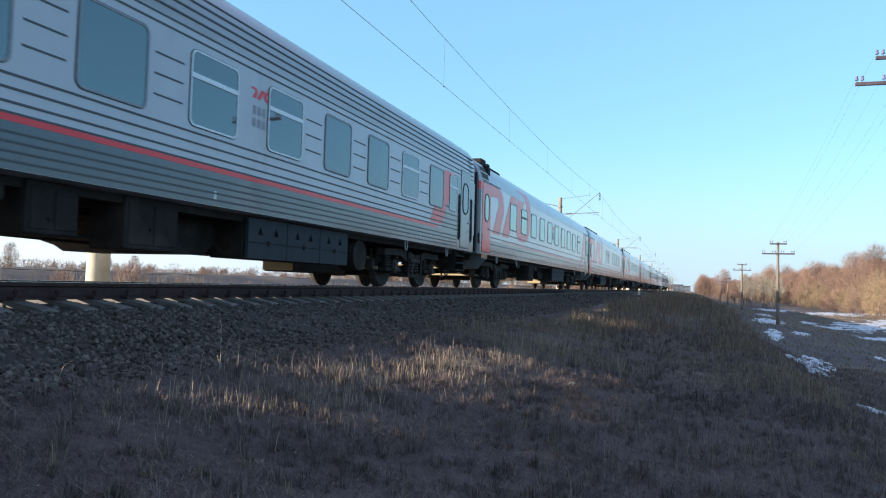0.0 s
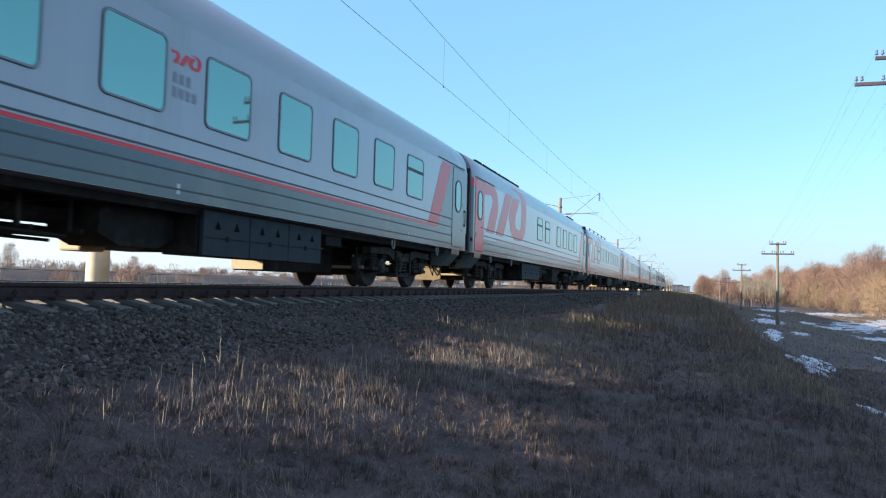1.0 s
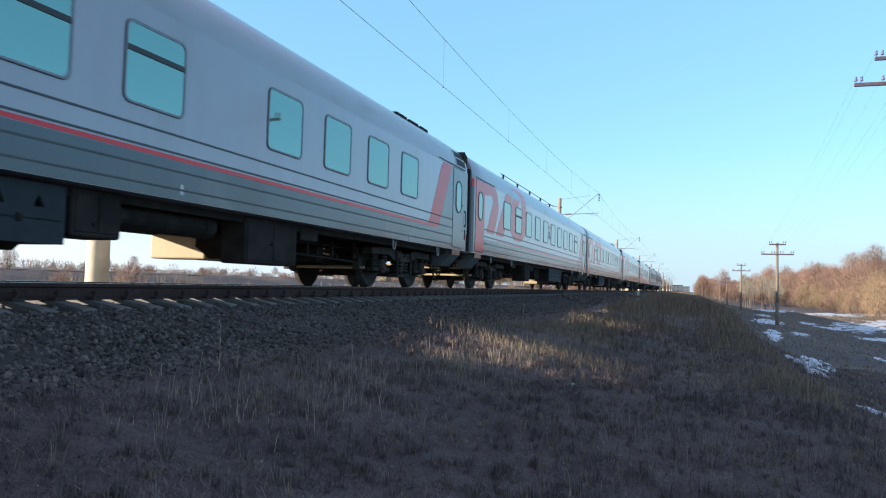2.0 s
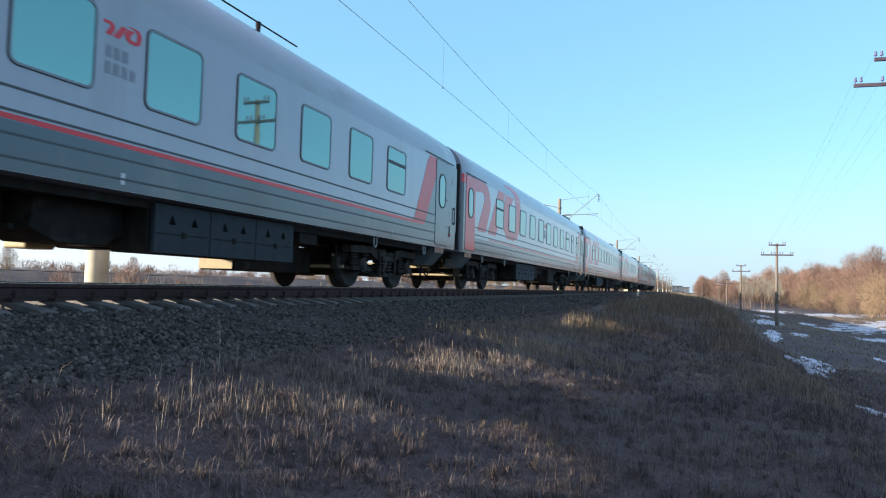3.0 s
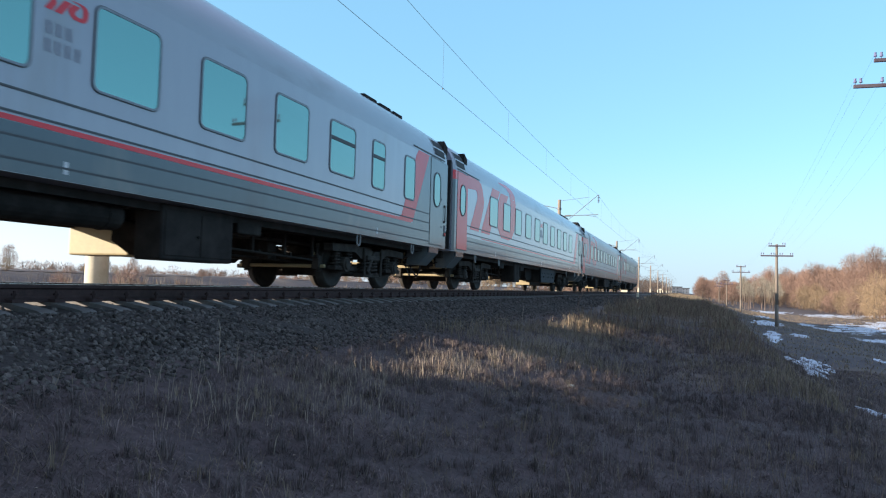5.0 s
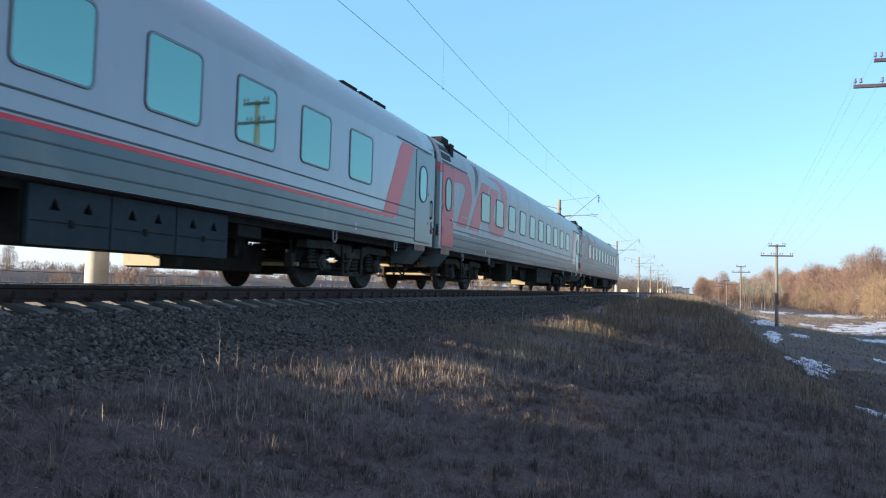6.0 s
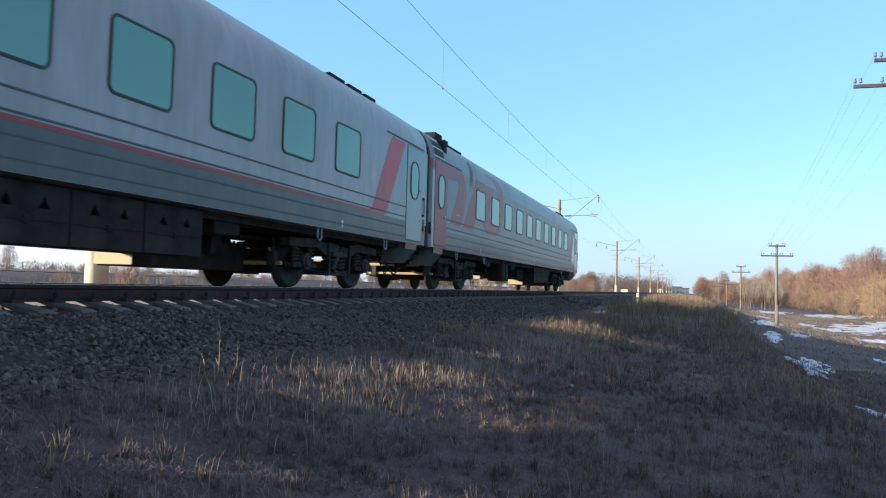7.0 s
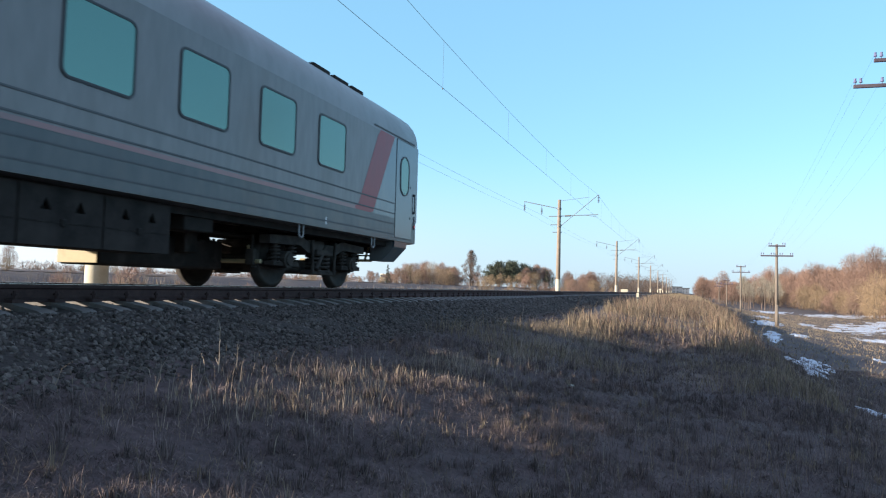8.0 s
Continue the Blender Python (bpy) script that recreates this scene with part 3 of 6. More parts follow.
def door(car, y0, y1, paint, lead, glass="glass", well=True, fittings=()):
    """A coach door with oval window, its fittings and the folding step well under it."""
    d = part("door", prism(bmesh.new(), rounded(y0, y1, 1.13, 3.25, 0.03, 3), HALF, HALF + 0.012), M[paint], car, "red coach door with an oval window" if paint != "dark" else "slate-grey coach door with an oval window")
    part("door_seal", ring(bmesh.new(), rounded(y0 - 0.018, y1 + 0.018, 1.105, 3.27, 0.04, 3), rounded(y0, y1, 1.13, 3.25, 0.03, 3), HALF, HALF + 0.008), M["gasket"], d)
    cy = (y0 + y1) / 2 + (0.02 if lead else -0.01)
    part("door_window", prism(bmesh.new(), oval(cy, 2.50, 0.225, 0.41), HALF + 0.012, HALF + 0.018), M[glass], d, "oval tinted door window")
    part("window_seal", ring(bmesh.new(), oval(cy, 2.50, 0.257, 0.442), oval(cy, 2.50, 0.225, 0.41), HALF + 0.011, HALF + 0.026), M["rib" if glass != "clear" else "slot"], d)
    if "knob" in fittings:
        yh = y1 - 0.18 if lead else y1 - 0.07
        part("door_handle", rod(bmesh.new(), (HALF + 0.012, yh, 1.86), (HALF + 0.045, yh, 1.86), 0.032, 0.026, 10), M["chrome"], d, "chrome door handle")
    for zc in (1.52, 2.14) if "two_grips" in fittings else (1.58,) if "grip" in fittings else ():
        ya = y0 + 0.10
        part("recessed_grip", ring(bmesh.new(), rounded(ya - 0.04, ya + 0.04, zc - 0.08, zc + 0.08, 0.015, 3), rounded(ya - 0.024, ya + 0.024, zc - 0.064, zc + 0.064, 0.01, 3), HALF + 0.012, HALF + 0.016), M["seal"], d)
    if not lead:
        # a vertical handhold on the slate corner behind the rear door
        yr = 24.02
        if well:
            part("handhold", handhold_mesh(yr, 1.75, 2.15), M["gasket"], car, "black vertical handhold", True)
        for zc in (2.30, 1.60):
            part("rivet", rod(bmesh.new(), (HALF + 0.01, y1 - 0.12, zc), (HALF + 0.018, y1 - 0.12, zc), 0.026, 0.022, 8), M["slot"], d)
    if not well:
        return
    ya, yb = (y0 + 0.05, y1 - 0.20) if lead else (y0 + 0.06, y1 - 0.20)
    part("step_skirt", slab(bmesh.new(), [(HALF - 0.055, 1.095), (HALF - 0.01, 1.095), (HALF - 0.02, 0.92), (HALF - 0.065, 0.92)], ya, yb), M["dark"], car, "slate-grey skirt panel under the door")
    part("step_well", slab(bmesh.new(), [(0.95, 1.10), (HALF - 0.07, 1.10), (HALF - 0.025, 0.915), (1.24, 0.61), (0.95, 0.61)], ya + 0.005, yb - 0.005), M["skirt"], car, "slate-grey folded step well under the door")


def slab(bm, outline, y0, y1):
    """An outline in (x, z) drawn out along the coach."""
    n = len(outline)
    f = [bm.verts.new((x, y0, z)) for x, z in outline]
    g = [bm.verts.new((x, y1, z)) for x, z in outline]
    bm.faces.new(f)
    bm.faces.new(g[::-1])
    for i in range(n):
        j = (i + 1) % n
        bm.faces.new((f[j], f[i], g[i], g[j]))
    bmesh.ops.recalc_face_normals(bm, faces=bm.faces)
    return bm


def handhold_mesh(y, za, zb, r=0.013):
    bm = rod(bmesh.new(), (HALF + 0.03, y, za), (HALF + 0.03, y, zb), r, None, 8)
    for z in (za, zb):
        rod(bm, (HALF, y, z), (HALF + 0.034, y, z), 0.034, 0.028, 10)
    return bm


def ladder(car, y0, y1):
    """Open three-tread steps of the older coach."""
    bm = bmesh.new()
    for y in (y0, y1):
        box(bm, 0.95, 1.42, y - 0.015, y + 0.015, 0.48, 1.06)
    for z in (0.50, 0.70, 0.90):
        box(bm, 1.15, 1.45, y0, y1, z - 0.02, z + 0.02, 0.006)
        box(bm, 1.13, 1.16, y0, y1, z, z + 0.12)
    part("step_ladder", bm, M["under"], car, "black open boarding steps")


def body_meshes(ROOF=ROOF):
    """Side walls with floor, roof and both ends of the standard coach."""
    bm = bmesh.new()
    ys = [B0, B0 + 0.10] + [B0 + 0.10 + (B1 - B0 - 0.2) * k / 24 for k in range(1, 24)] + [B1 - 0.10, B1]
    sec = lambda y, d: [(HALF - d, y, 3.25), (HALF - d, y, 1.05), (1.25, y, 1.02), (-1.25, y, 1.02), (-HALF + d, y, 1.05), (-HALF + d, y, 3.25)]
    loft(bm, [sec(y, 0.05 if y in (B0, B1) else 0.0) for y in ys])
    for y in (B0, B1):
        d = 0.05
        bm.faces.new([bm.verts.new(p) for p in [(HALF - d, y, 1.05), (HALF - d, y, 3.25)] + [(x - d * x / HALF, y, z) for x, z in ROOF[1:]] + [(-x + d * x / HALF, y, z) for x, z in ROOF[-2::-1]] + [(-HALF + d, y, 1.05)]])
    walls = to_mesh("body", bm, M["grey"])
    bm = bmesh.new()
    arc = ROOF + [(-x, z) for x, z in ROOF[-2::-1]]
    rs = []
    for y in ys:
        e = min(y - B0, B1 - y)
        k = 0.965 if e < 0.01 else 1.0
        drop = 0.10 if e < 0.01 else (0.02 if e < 0.11 else 0.0)
        rs.append([(x * k, y, 3.25 + (z - 3.25) * (1 - drop)) for x, z in arc])
    loft(bm, rs)
    roof = to_mesh("roof", bm, M["roof"], True)
    return walls, roof


def corner_mesh(y0, y1, z0, z1, mat):
    """A thin painted sheet round the bevelled corner at a coach end."""
    bm = bmesh.new()
    ys = sorted({y0, y1} | {y for y in (B0 + 0.10, B1 - 0.10) if y0 < y < y1})
    out = lambda y: HALF + 0.004 - 0.05 * max(0.0, B0 + 0.10 - y, y - B1 + 0.10) / 0.10
    rows = [[bm.verts.new((out(y), y, z)) for z in (z0, z1)] for y in ys]
    for a, b in zip(rows, rows[1:]):
        bm.faces.new((a[0], b[0], b[1], a[1]))
    me = to_mesh("corner_panel", bm, mat)
    if me.polygons[0].normal.x < 0:
        me.flip_normals()
    return me


def old_body():
    w, r = body_meshes(OLD_ROOF)
    w.materials[0] = M["oldgrey"]
    return w, r


def dusty_body():
    w = shared("walls", body_meshes)[0].copy()
    w.materials[0] = M["dustgrey"]
    return w


# Thin dark strip whose colour stands in for the shade along a groove.
def rib_mesh(y0, y1, z, h=0.024):
    return to_mesh("rib", box(bmesh.new(), HALF, HALF + 0.007, y0, y1, z - h / 2, z + h / 2), M["rib"])


HOOK = [(1.48, 3.28), (2.58, 3.28), (2.83, 3.22), (3.03, 3.05), (3.2, 2.72), (3.16, 2.52), (2.68, 1.76), (1.76, 1.76), (2.36, 2.56), (2.46, 2.72), (2.48, 2.84), (2.38, 2.93), (2.23, 2.96), (1.48, 2.9)]
BAR = [(4.15, 3.29), (5.07, 3.29), (3.91, 1.76), (2.93, 1.76)]
LOOP = [(5.13, 3.62), (6.18, 3.68), (6.83, 3.62), (7.2, 3.42), (7.38, 3.1), (7.38, 2.6), (7.23, 2.15), (6.88, 1.85), (6.38, 1.76), (5.38, 1.77), (4.93, 2.05), (4.68, 2.42), (4.73, 2.72), (5.18, 3.26), (6.23, 3.28), (5.66, 2.62), (5.6, 2.38), (5.74, 2.22), (6.23, 2.15), (6.5, 2.25), (6.62, 2.5), (6.6, 3.08), (6.38, 3.4), (5.98, 3.54), (5.13, 3.57)]
SLASH = [(22.12, 3.26), (22.84, 3.26), (21.86, 1.56), (21.74, 1.525), (21.55, 1.515), (21.02, 1.515), (21.02, 1.585), (21.12, 1.60), (21.2, 1.66), (21.9, 2.96), (21.98, 3.12)]


def louvre(car, yc):
    """Two dark ventilation grilles in a pale frame at the eaves near the coach end."""
    y0, y1 = yc - 0.40, yc + 0.42
    fr = decal("vent_frame", [(y0, 3.335), (y1, 3.335), (y1, 3.80), (y0, 3.80)], M["chrome"], car, 0.006, "pale frame of a roof-edge ventilation grille")
    for za, zb in ((3.365, 3.545), (3.59, 3.77)):
        decal("vent_grille", [(y0 + 0.03, za), (y1 - 0.03, za), (y1 - 0.03, zb), (y0 + 0.03, zb)], M["rubber"], fr, 0.012, "dark ventilation grille")
    part("vent_cover", prism(bmesh.new(), [(y1 + 0.02, 3.55), (y1 + 0.30, 3.45), (y1 + 0.30, 3.75), (y1 + 0.02, 3.86)], 1.30, 1.50), M["under"], car)


def roof_unit(car, yc):
    """Small vents and an edge strip on the roof near the coach end."""
    bm = box(bmesh.new(), 0.62, 1.0, yc, yc + 0.55, 4.05, 4.29, 0.03)
    box(bm, 0.7, 0.98, yc + 0.80, yc + 1.12, 4.07, 4.24, 0.02)
    rod(bm, (0.84, yc + 1.05, 4.18), (0.84, yc + 1.2, 4.2), 0.07, 0.06, 10)
    part("roof_unit", bm, M["under"], car, "small dark roof vents")
    part("roof_edge_strip", box(bmesh.new(), 1.03, 1.12, yc - 0.1, yc + 1.95, 3.99, 4.06, 0.01), M["under"], car)


def roof_strip(car, y0, y1):
    bm = bmesh.new()
    y = y0
    rnd = random.Random(int(y0 * 10))
    while y < y1:
        ln = rnd.uniform(0.5, 0.9)
        box(bm, 0.80, 1.04, y, y + ln * 0.8, 4.03, 4.125, 0.02)
        y += ln
    part("roof_vents", bm, M["under"], car, "row of low dark roof vents")


def roof_line(car, y0, y1):
    bm = rod(bmesh.new(), (0.85, y0, 4.30), (0.85, y1, 4.30), 0.014, None, 6)
    y = y0 + 0.4
    while y < y1:
        rod(bm, (0.85, y, 4.10), (0.85, y, 4.31), 0.035, 0.045, 8)
        y += 2.35
    part("roof_conduit", bm, M["under"], car, "cable conduit on short roof studs")


def cell_cover_mesh(w, mat):
    """A cover plate with two triangular hand holes near its top."""
    za, zb, h = 0.76, 0.89, 0.07
    c1, c2 = w * 0.30, w * 0.70
    a, b = 0.012, w - 0.012
    rows = [[(a, 0.40), (b, 0.40)], [(a, za), (c1 - h, za), (c1 + h, za), (c2 - h, za), (c2 + h, za), (b, za)],
            [(a, zb), (c1, zb), (c2, zb), (b, zb)], [(a, 1.0), (b, 1.0)]]
    at = {}
    bm = bmesh.new()
    for x in (1.36, 1.42):
        for i, r in enumerate(rows):
            for j, (y, z) in enumerate(r):
                at[x, i, j] = bm.verts.new((x, y, z))
    plates = [[(0, 0), (0, 1), (1, 5), (1, 4), (1, 3), (1, 2), (1, 1), (1, 0)], [(1, 0), (1, 1), (2, 1), (2, 0)],
              [(1, 2), (1, 3), (2, 2), (2, 1)], [(1, 4), (1, 5), (2, 3), (2, 2)], [(2, 0), (2, 1), (2, 2), (2, 3), (3, 1), (3, 0)]]
    for q in plates:
        bm.faces.new([at[1.42, i, j] for i, j in q])
        bm.faces.new([at[1.36, i, j] for i, j in reversed(q)])
    rims = [[(0, 0), (0, 1), (1, 5), (2, 3), (3, 1), (3, 0), (2, 0), (1, 0)], [(1, 2), (1, 1), (2, 1)], [(1, 4), (1, 3), (2, 2)]]
    for loop in rims:
        for p, q in zip(loop, loop[1:] + loop[:1]):
            bm.faces.new([at[1.36, p[0], p[1]], at[1.36, q[0], q[1]], at[1.42, q[0], q[1]], at[1.42, p[0], p[1]]])
    return to_mesh("cell_cover", bm, M[mat])


def battery_box(car, y0, y1, mat="slot"):
    """A long low box of three cells behind cover plates with triangular holes."""
    bt = part("battery_box", box(bmesh.new(), 0.75, 1.33, y0, y1, 0.40, 1.01, 0.02), M["under"], car, "grey underfloor battery box")
    w = (y1 - y0) / 3
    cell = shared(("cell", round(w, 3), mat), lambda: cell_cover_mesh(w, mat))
    seam = shared(("seam", round(w, 3)), lambda: box_mesh("seam", M["under"], 1.42, 1.426, 0.05, w - 0.05, 0.635, 0.648))
    latch = shared("latch", lambda: box_mesh("latch", M["under"], 1.42, 1.44, -0.03, 0.03, 0.60, 0.68, bevel=0.006))
    for k in range(3):
        c = piece("cell_cover", cell, bt, 0, y0 + k * w, 0)
        piece("seam", seam, c, 0, 0, 0)
        piece("latch", latch, c, 0, w * 0.5, 0)


def brake_rigging(car, y0, y1):
    """Levers, rods and a brake cylinder seen against the light between boxes and bogie."""
    bm = rod(bmesh.new(), (0.2, y0, 0.55), (0.2, y1, 0.50), 0.022, None, 6)
    rod(bm, (-0.4, y0, 0.62), (-0.4, y1, 0.58), 0.022, None, 6)
    rod(bm, (0.9, y0 + 0.1, 0.60), (0.9, y1 - 0.4, 0.52), 0.020, None, 6)
    part("brake_rod", bm, M["under"], car)
    bm = rod(bmesh.new(), (0.0, y0 + 0.6, 0.72), (0.0, y0 + 1.2, 0.72), 0.17, None, 14)
    part("brake_cylinder", bm, M["under"], car)
    for k in range(4):
        y = y0 + 0.3 + (y1 - y0 - 0.6) * k / 3
        bm = box(bmesh.new(), 0.80, 0.86, y - 0.03, y + 0.03, 0.58, 1.02, 0.01)
        box(bm, -0.5, 0.9, y + 0.10, y + 0.15, 0.56, 0.62)
        part("hanger", bm, M["under"], car)
    part("junction_box", box(bmesh.new(), 1.05, 1.35, y0 + 0.15, y0 + 0.75, 0.78, 1.02, 0.02), M["under"], car)


def cabinet(car, y0, y1, z0=0.36, x0=0.85, x1=1.38, mat="box"):
    c = part("equipment_box", box(bmesh.new(), x0, x1, y0, y1, z0, 1.03, 0.03), M[mat], car, "grey underfloor equipment cabinet" if mat == "box" else "ochre underfloor equipment box")
    m = (y0 + y1) / 2
    if x1 > 0:
        for a, b in ((y0 + 0.05, m - 0.02), (m + 0.02, y1 - 0.05)):
            part("cabinet_door", box(bmesh.new(), x1, x1 + 0.012, a, b, z0 + 0.06, 0.95, 0.004), M[mat], c)
        part("knob", rod(bmesh.new(), (x1 + 0.01, m - 0.06, 0.65), (x1 + 0.04, m - 0.06, 0.65), 0.02, None, 6), M["under"], c)


# Dark bulk under the floor; some far-side ones are unseen, added to block sun.
def under_mass(car, y0, y1, z0=0.35, x0=-0.7, x1=0.9):
    bm = bmesh.new()
    prism(bm, [(y0, 1.03), (y1, 1.03), (y1 + 0.05, 0.6), (y1 - 0.25, z0), (y0 + 0.3, z0), (y0 - 0.05, 0.6)], x0, x1)
    part("generator_housing", bm, M["under"], car)


def generator(car, y0, y1):
    """A low casing between the boxes and the bogie, its sunlit dusty end put on as an ochre plate."""
    g = part("generator_housing", box(bmesh.new(), -0.5, 0.22, y0, y1, 0.26, 0.74, 0.05), M["under"], car)
    # tan plate paints the sunlight on the dark casing's dusty end
    part("end_plate", box(bmesh.new(), -0.48, 0.20, y0 - 0.012, y0 - 0.002, 0.28, 0.72, 0.004), M["tan"], g, "dusty casing end, its sunlight put on as an ochre plate")
    for y in (y0 + 0.3, y1 - 0.3):
        part("hanger", box(bmesh.new(), -0.3, -0.24, y - 0.04, y + 0.04, 0.7, 1.03), M["under"], g)
        part("hanger", box(bmesh.new(), 0.02, 0.08, y - 0.04, y + 0.04, 0.7, 1.03), M["under"], g)


def tank(car, y0, y1, r=0.26, x=0.9, z=0.72):
    bm = rod(bmesh.new(), (x, y0, z), (x, y1, z), r, None, 18)
    for y in (y0 + 0.2, y1 - 0.2):
        rod(bm, (x, y - 0.02, z), (x, y + 0.02, z), r + 0.012, None, 18)
        box(bm, x - 0.03, x + 0.03, y - 0.03, y + 0.03, z, 1.05)
    part("air_tank", bm, M["under"], car, "black cylindrical air tank")


def hook_mesh():
    pts = [(1.5, 0.07 * math.cos(a), -0.10 + 0.085 * math.sin(a)) for a in [radians(200 - 11 * k) for k in range(0, -20, -1)]]
    bm = tube(bmesh.new(), [(1.5, -0.07, 0.1)] + pts[:17] + [(1.5, 0.07, 0.1)], 0.016, 6)
    return to_mesh("lifting_ring", bm, M["hook"], True)


def underfloor(car, variant, last=False, airy=False, low_plate=False, dusty=False):
    """Frame, pipes, boxes and tanks between the bogies, with unseen sun blocks added on the far side."""
    bm = bmesh.new()
    box(bm, -0.3, 0.3, 0.5, LENGTH - 0.5, 0.86, 1.03)
    for s in (1, -1):
        box(bm, *sorted((s * 1.18, s * 1.34)), 0.7, LENGTH - 0.7, 0.93, 1.04)
        rod(bm, (s * 0.6, 5.5, 0.83), (s * 0.6, 19.2, 0.83), 0.03, None, 6)
        rod(bm, (s * 1.05, 1.0, 0.96), (s * 1.05, 23.5, 0.96), 0.025, None, 6)
    for k in range(12):
        y = 1.2 + k * 2.0
        box(bm, -1.25, 1.25, y - 0.05, y + 0.05, 0.92, 1.04)
    rod(bm, (-0.2, 6.4, 0.72), (-0.2, 8.8, 0.75), 0.16, 0.16, 12)
    for y in (6.2, 17.8) if variant == 1 else (6.2, 13.6, 17.8):
        box(bm, -0.6, 0.4, y, y + 0.28, 0.5, 1.0, 0.02)
    part("underframe", bm, M["under"], car, "black underframe with pipes and cross members")
    # unseen bar along the far side, added to trim the light under the coach
    part("cable_trough", box(bmesh.new(), -1.42, -1.30, 5.6, 19.0, 0.83, 1.03, 0.01), M["under"], car)
    if variant == 0:
        battery_box(car, 13.0, 16.2, "box" if dusty else "slot")
        cabinet(car, 8.1, 8.95, 0.33)
        generator(car, 16.28, 18.9)
        # unseen far-side bulks, added to keep low sun off the ground
        under_mass(car, 8.35, 10.05, 0.42, -1.42, -1.0)
        if not airy:
            under_mass(car, 5.5, 7.88, 0.46, -1.42, -0.85)
        brake_rigging(car, 5.9, 8.2)
        part("junction_box", box(bmesh.new(), 0.9, 1.3, 16.6, 17.2, 0.74, 1.02, 0.02), M["under"], car)
        under_mass(car, 11.7, 12.9, 0.46, 0.2, 1.0)
        brake_rigging(car, 9.1, 11.7)
        for x, za, zb, r in ((-0.2, 0.66, 0.62, 0.07), (0.5, 0.80, 0.78, 0.09)):
            part("pipe", rod(bmesh.new(), (x, 9.2, za), (x, 12.9, zb), r, None, 8), M["under"], car)
        cabinet(car, 13.31, 13.8, 0.45, -1.42, -1.0, "tan")
        under_mass(car, 13.9, 15.0, 0.50, -1.4, -0.75)
    elif variant == 1:
        battery_box(car, 7.45, 10.75)
        cabinet(car, 10.85, 11.55, 0.50)
        cabinet(car, 13.95, 15.4, 0.33, 0.95)
        tank(car, 11.5, 13.5, 0.17, 1.05, 0.82)
        under_mass(car, 5.6, 11.0, 0.34, -0.9, 0.7)
        brake_rigging(car, 15.4, 18.9)
        under_mass(car, 15.9, 18.9, 0.44, -1.4, -0.9)
        under_mass(car, 14.5, 15.3, 0.42, 0.1, 0.7)
        cabinet(car, 15.17, 15.7, 0.42, -1.42, -0.27, "tan")
    else:
        cabinet(car, 9.65, 10.3, 0.48)
        cabinet(car, 10.95, 11.85, 0.40)
        battery_box(car, 13.3, 16.5)
        part("drum", rod(bmesh.new(), (1.0, 17.15, 0.62), (1.36, 17.15, 0.62), 0.30, None, 20), M["box"], car, "grey cylindrical underfloor drum")
        under_mass(car, 6.2, 7.4, 0.40, -0.9, 0.7)
        under_mass(car, 11.9, 13.2, 0.42, -0.9, 0.9)
        generator(car, 16.58, 18.8)
        brake_rigging(car, 8.7, 11.6)
        # unseen bulk on the field side, added to stop light passing under
        under_mass(car, 12.2, 17.2, 0.52, -1.4, -0.75)
    if variant == 1 and low_plate:
        part("guard_plate", slab(bmesh.new(), [(-0.80, 0.62), (0.35, 0.60), (0.35, 0.26), (0.15, 0.22), (-0.45, 0.23), (-0.80, 0.34)], 1.0, 1.05), M["ochre"], car, "dusty ochre guard plate before the first axle")
        for x in (-0.6, 0.2):
            part("hanger", box(bmesh.new(), x - 0.03, x + 0.03, 1.0, 1.05, 0.60, 1.0), M["under"], car)
    ringm = shared("lift", hook_mesh)
    for y in (2.55, 5.35, 19.2, 22.0):
        piece("lifting_ring", ringm, car, 0.0, y, 1.02)
    # faint stencils on the sill
    for y in (4.7, 12.3, 19.9):
        decal("stencil", [(y, 1.12), (y + 0.06, 1.12), (y + 0.06, 1.25), (y, 1.25)], M["mark"], car, 0.006)
    # couplers, buffers' brackets and hoses at both ends
    for end, s in ((B0, -1), (B1, 1)):
        bm = box(bmesh.new(), -0.16, 0.16, *sorted((end - s * 0.5, end + s * 0.29)), 0.90, 1.16, 0.04)
        box(bm, -0.26, 0.26, *sorted((end + s * 0.05, end + s * 0.27)), 0.86, 1.20, 0.05)
        box(bm, -1.2, 1.2, *sorted((end - s * 0.25, end - s * 0.08)), 0.85, 1.06, 0.02)
        part("coupler", bm, M["under"], car, "black automatic coupler")
        if s > 0 and not last:
            for x, a, b, low, r in ((0.62, -0.75, 0.62, 0.36, 0.020), (0.85, -1.55, -0.70, 0.34, 0.015), (-0.45, -0.6, 0.6, 0.44, 0.018)):
                pts = []
                for k in range(13):
                    u = k / 12
                    pts.append((x + 0.06 * math.sin(5 * u), LENGTH + a + (b - a) * u, 0.92 - (0.92 - low) * (1 - (2 * u - 1) ** 2) ** 0.8))
                part("brake_hose", tube(bmesh.new(), pts, r, 6), M["rubber"], car, "black hanging hose between coaches", True)
        for x, za, zb in ((0.95, 0.80, 0.74), (0.1, 0.74, 0.66), (-0.5, 0.76, 0.72)):
            pipe = part("brake_pipe", rod(bmesh.new(), (x, end - s * 1.6, za), (x + 0.05, end - s * 0.15, zb), 0.017, None, 6), M["under"], car)
            part("pipe_hanger", rod(bmesh.new(), (x + 0.03, end - s * 0.5, zb), (x + 0.03, end - s * 0.5, 0.98), 0.016, None, 6), M["under"], pipe)
        for y, z in ((0.8, 0.76),):
            part("release_rod", rod(bmesh.new(), (-1.0, end - s * y, z), (1.05, end - s * (y + 0.05), z - 0.03), 0.018, None, 6), M["under"], car)
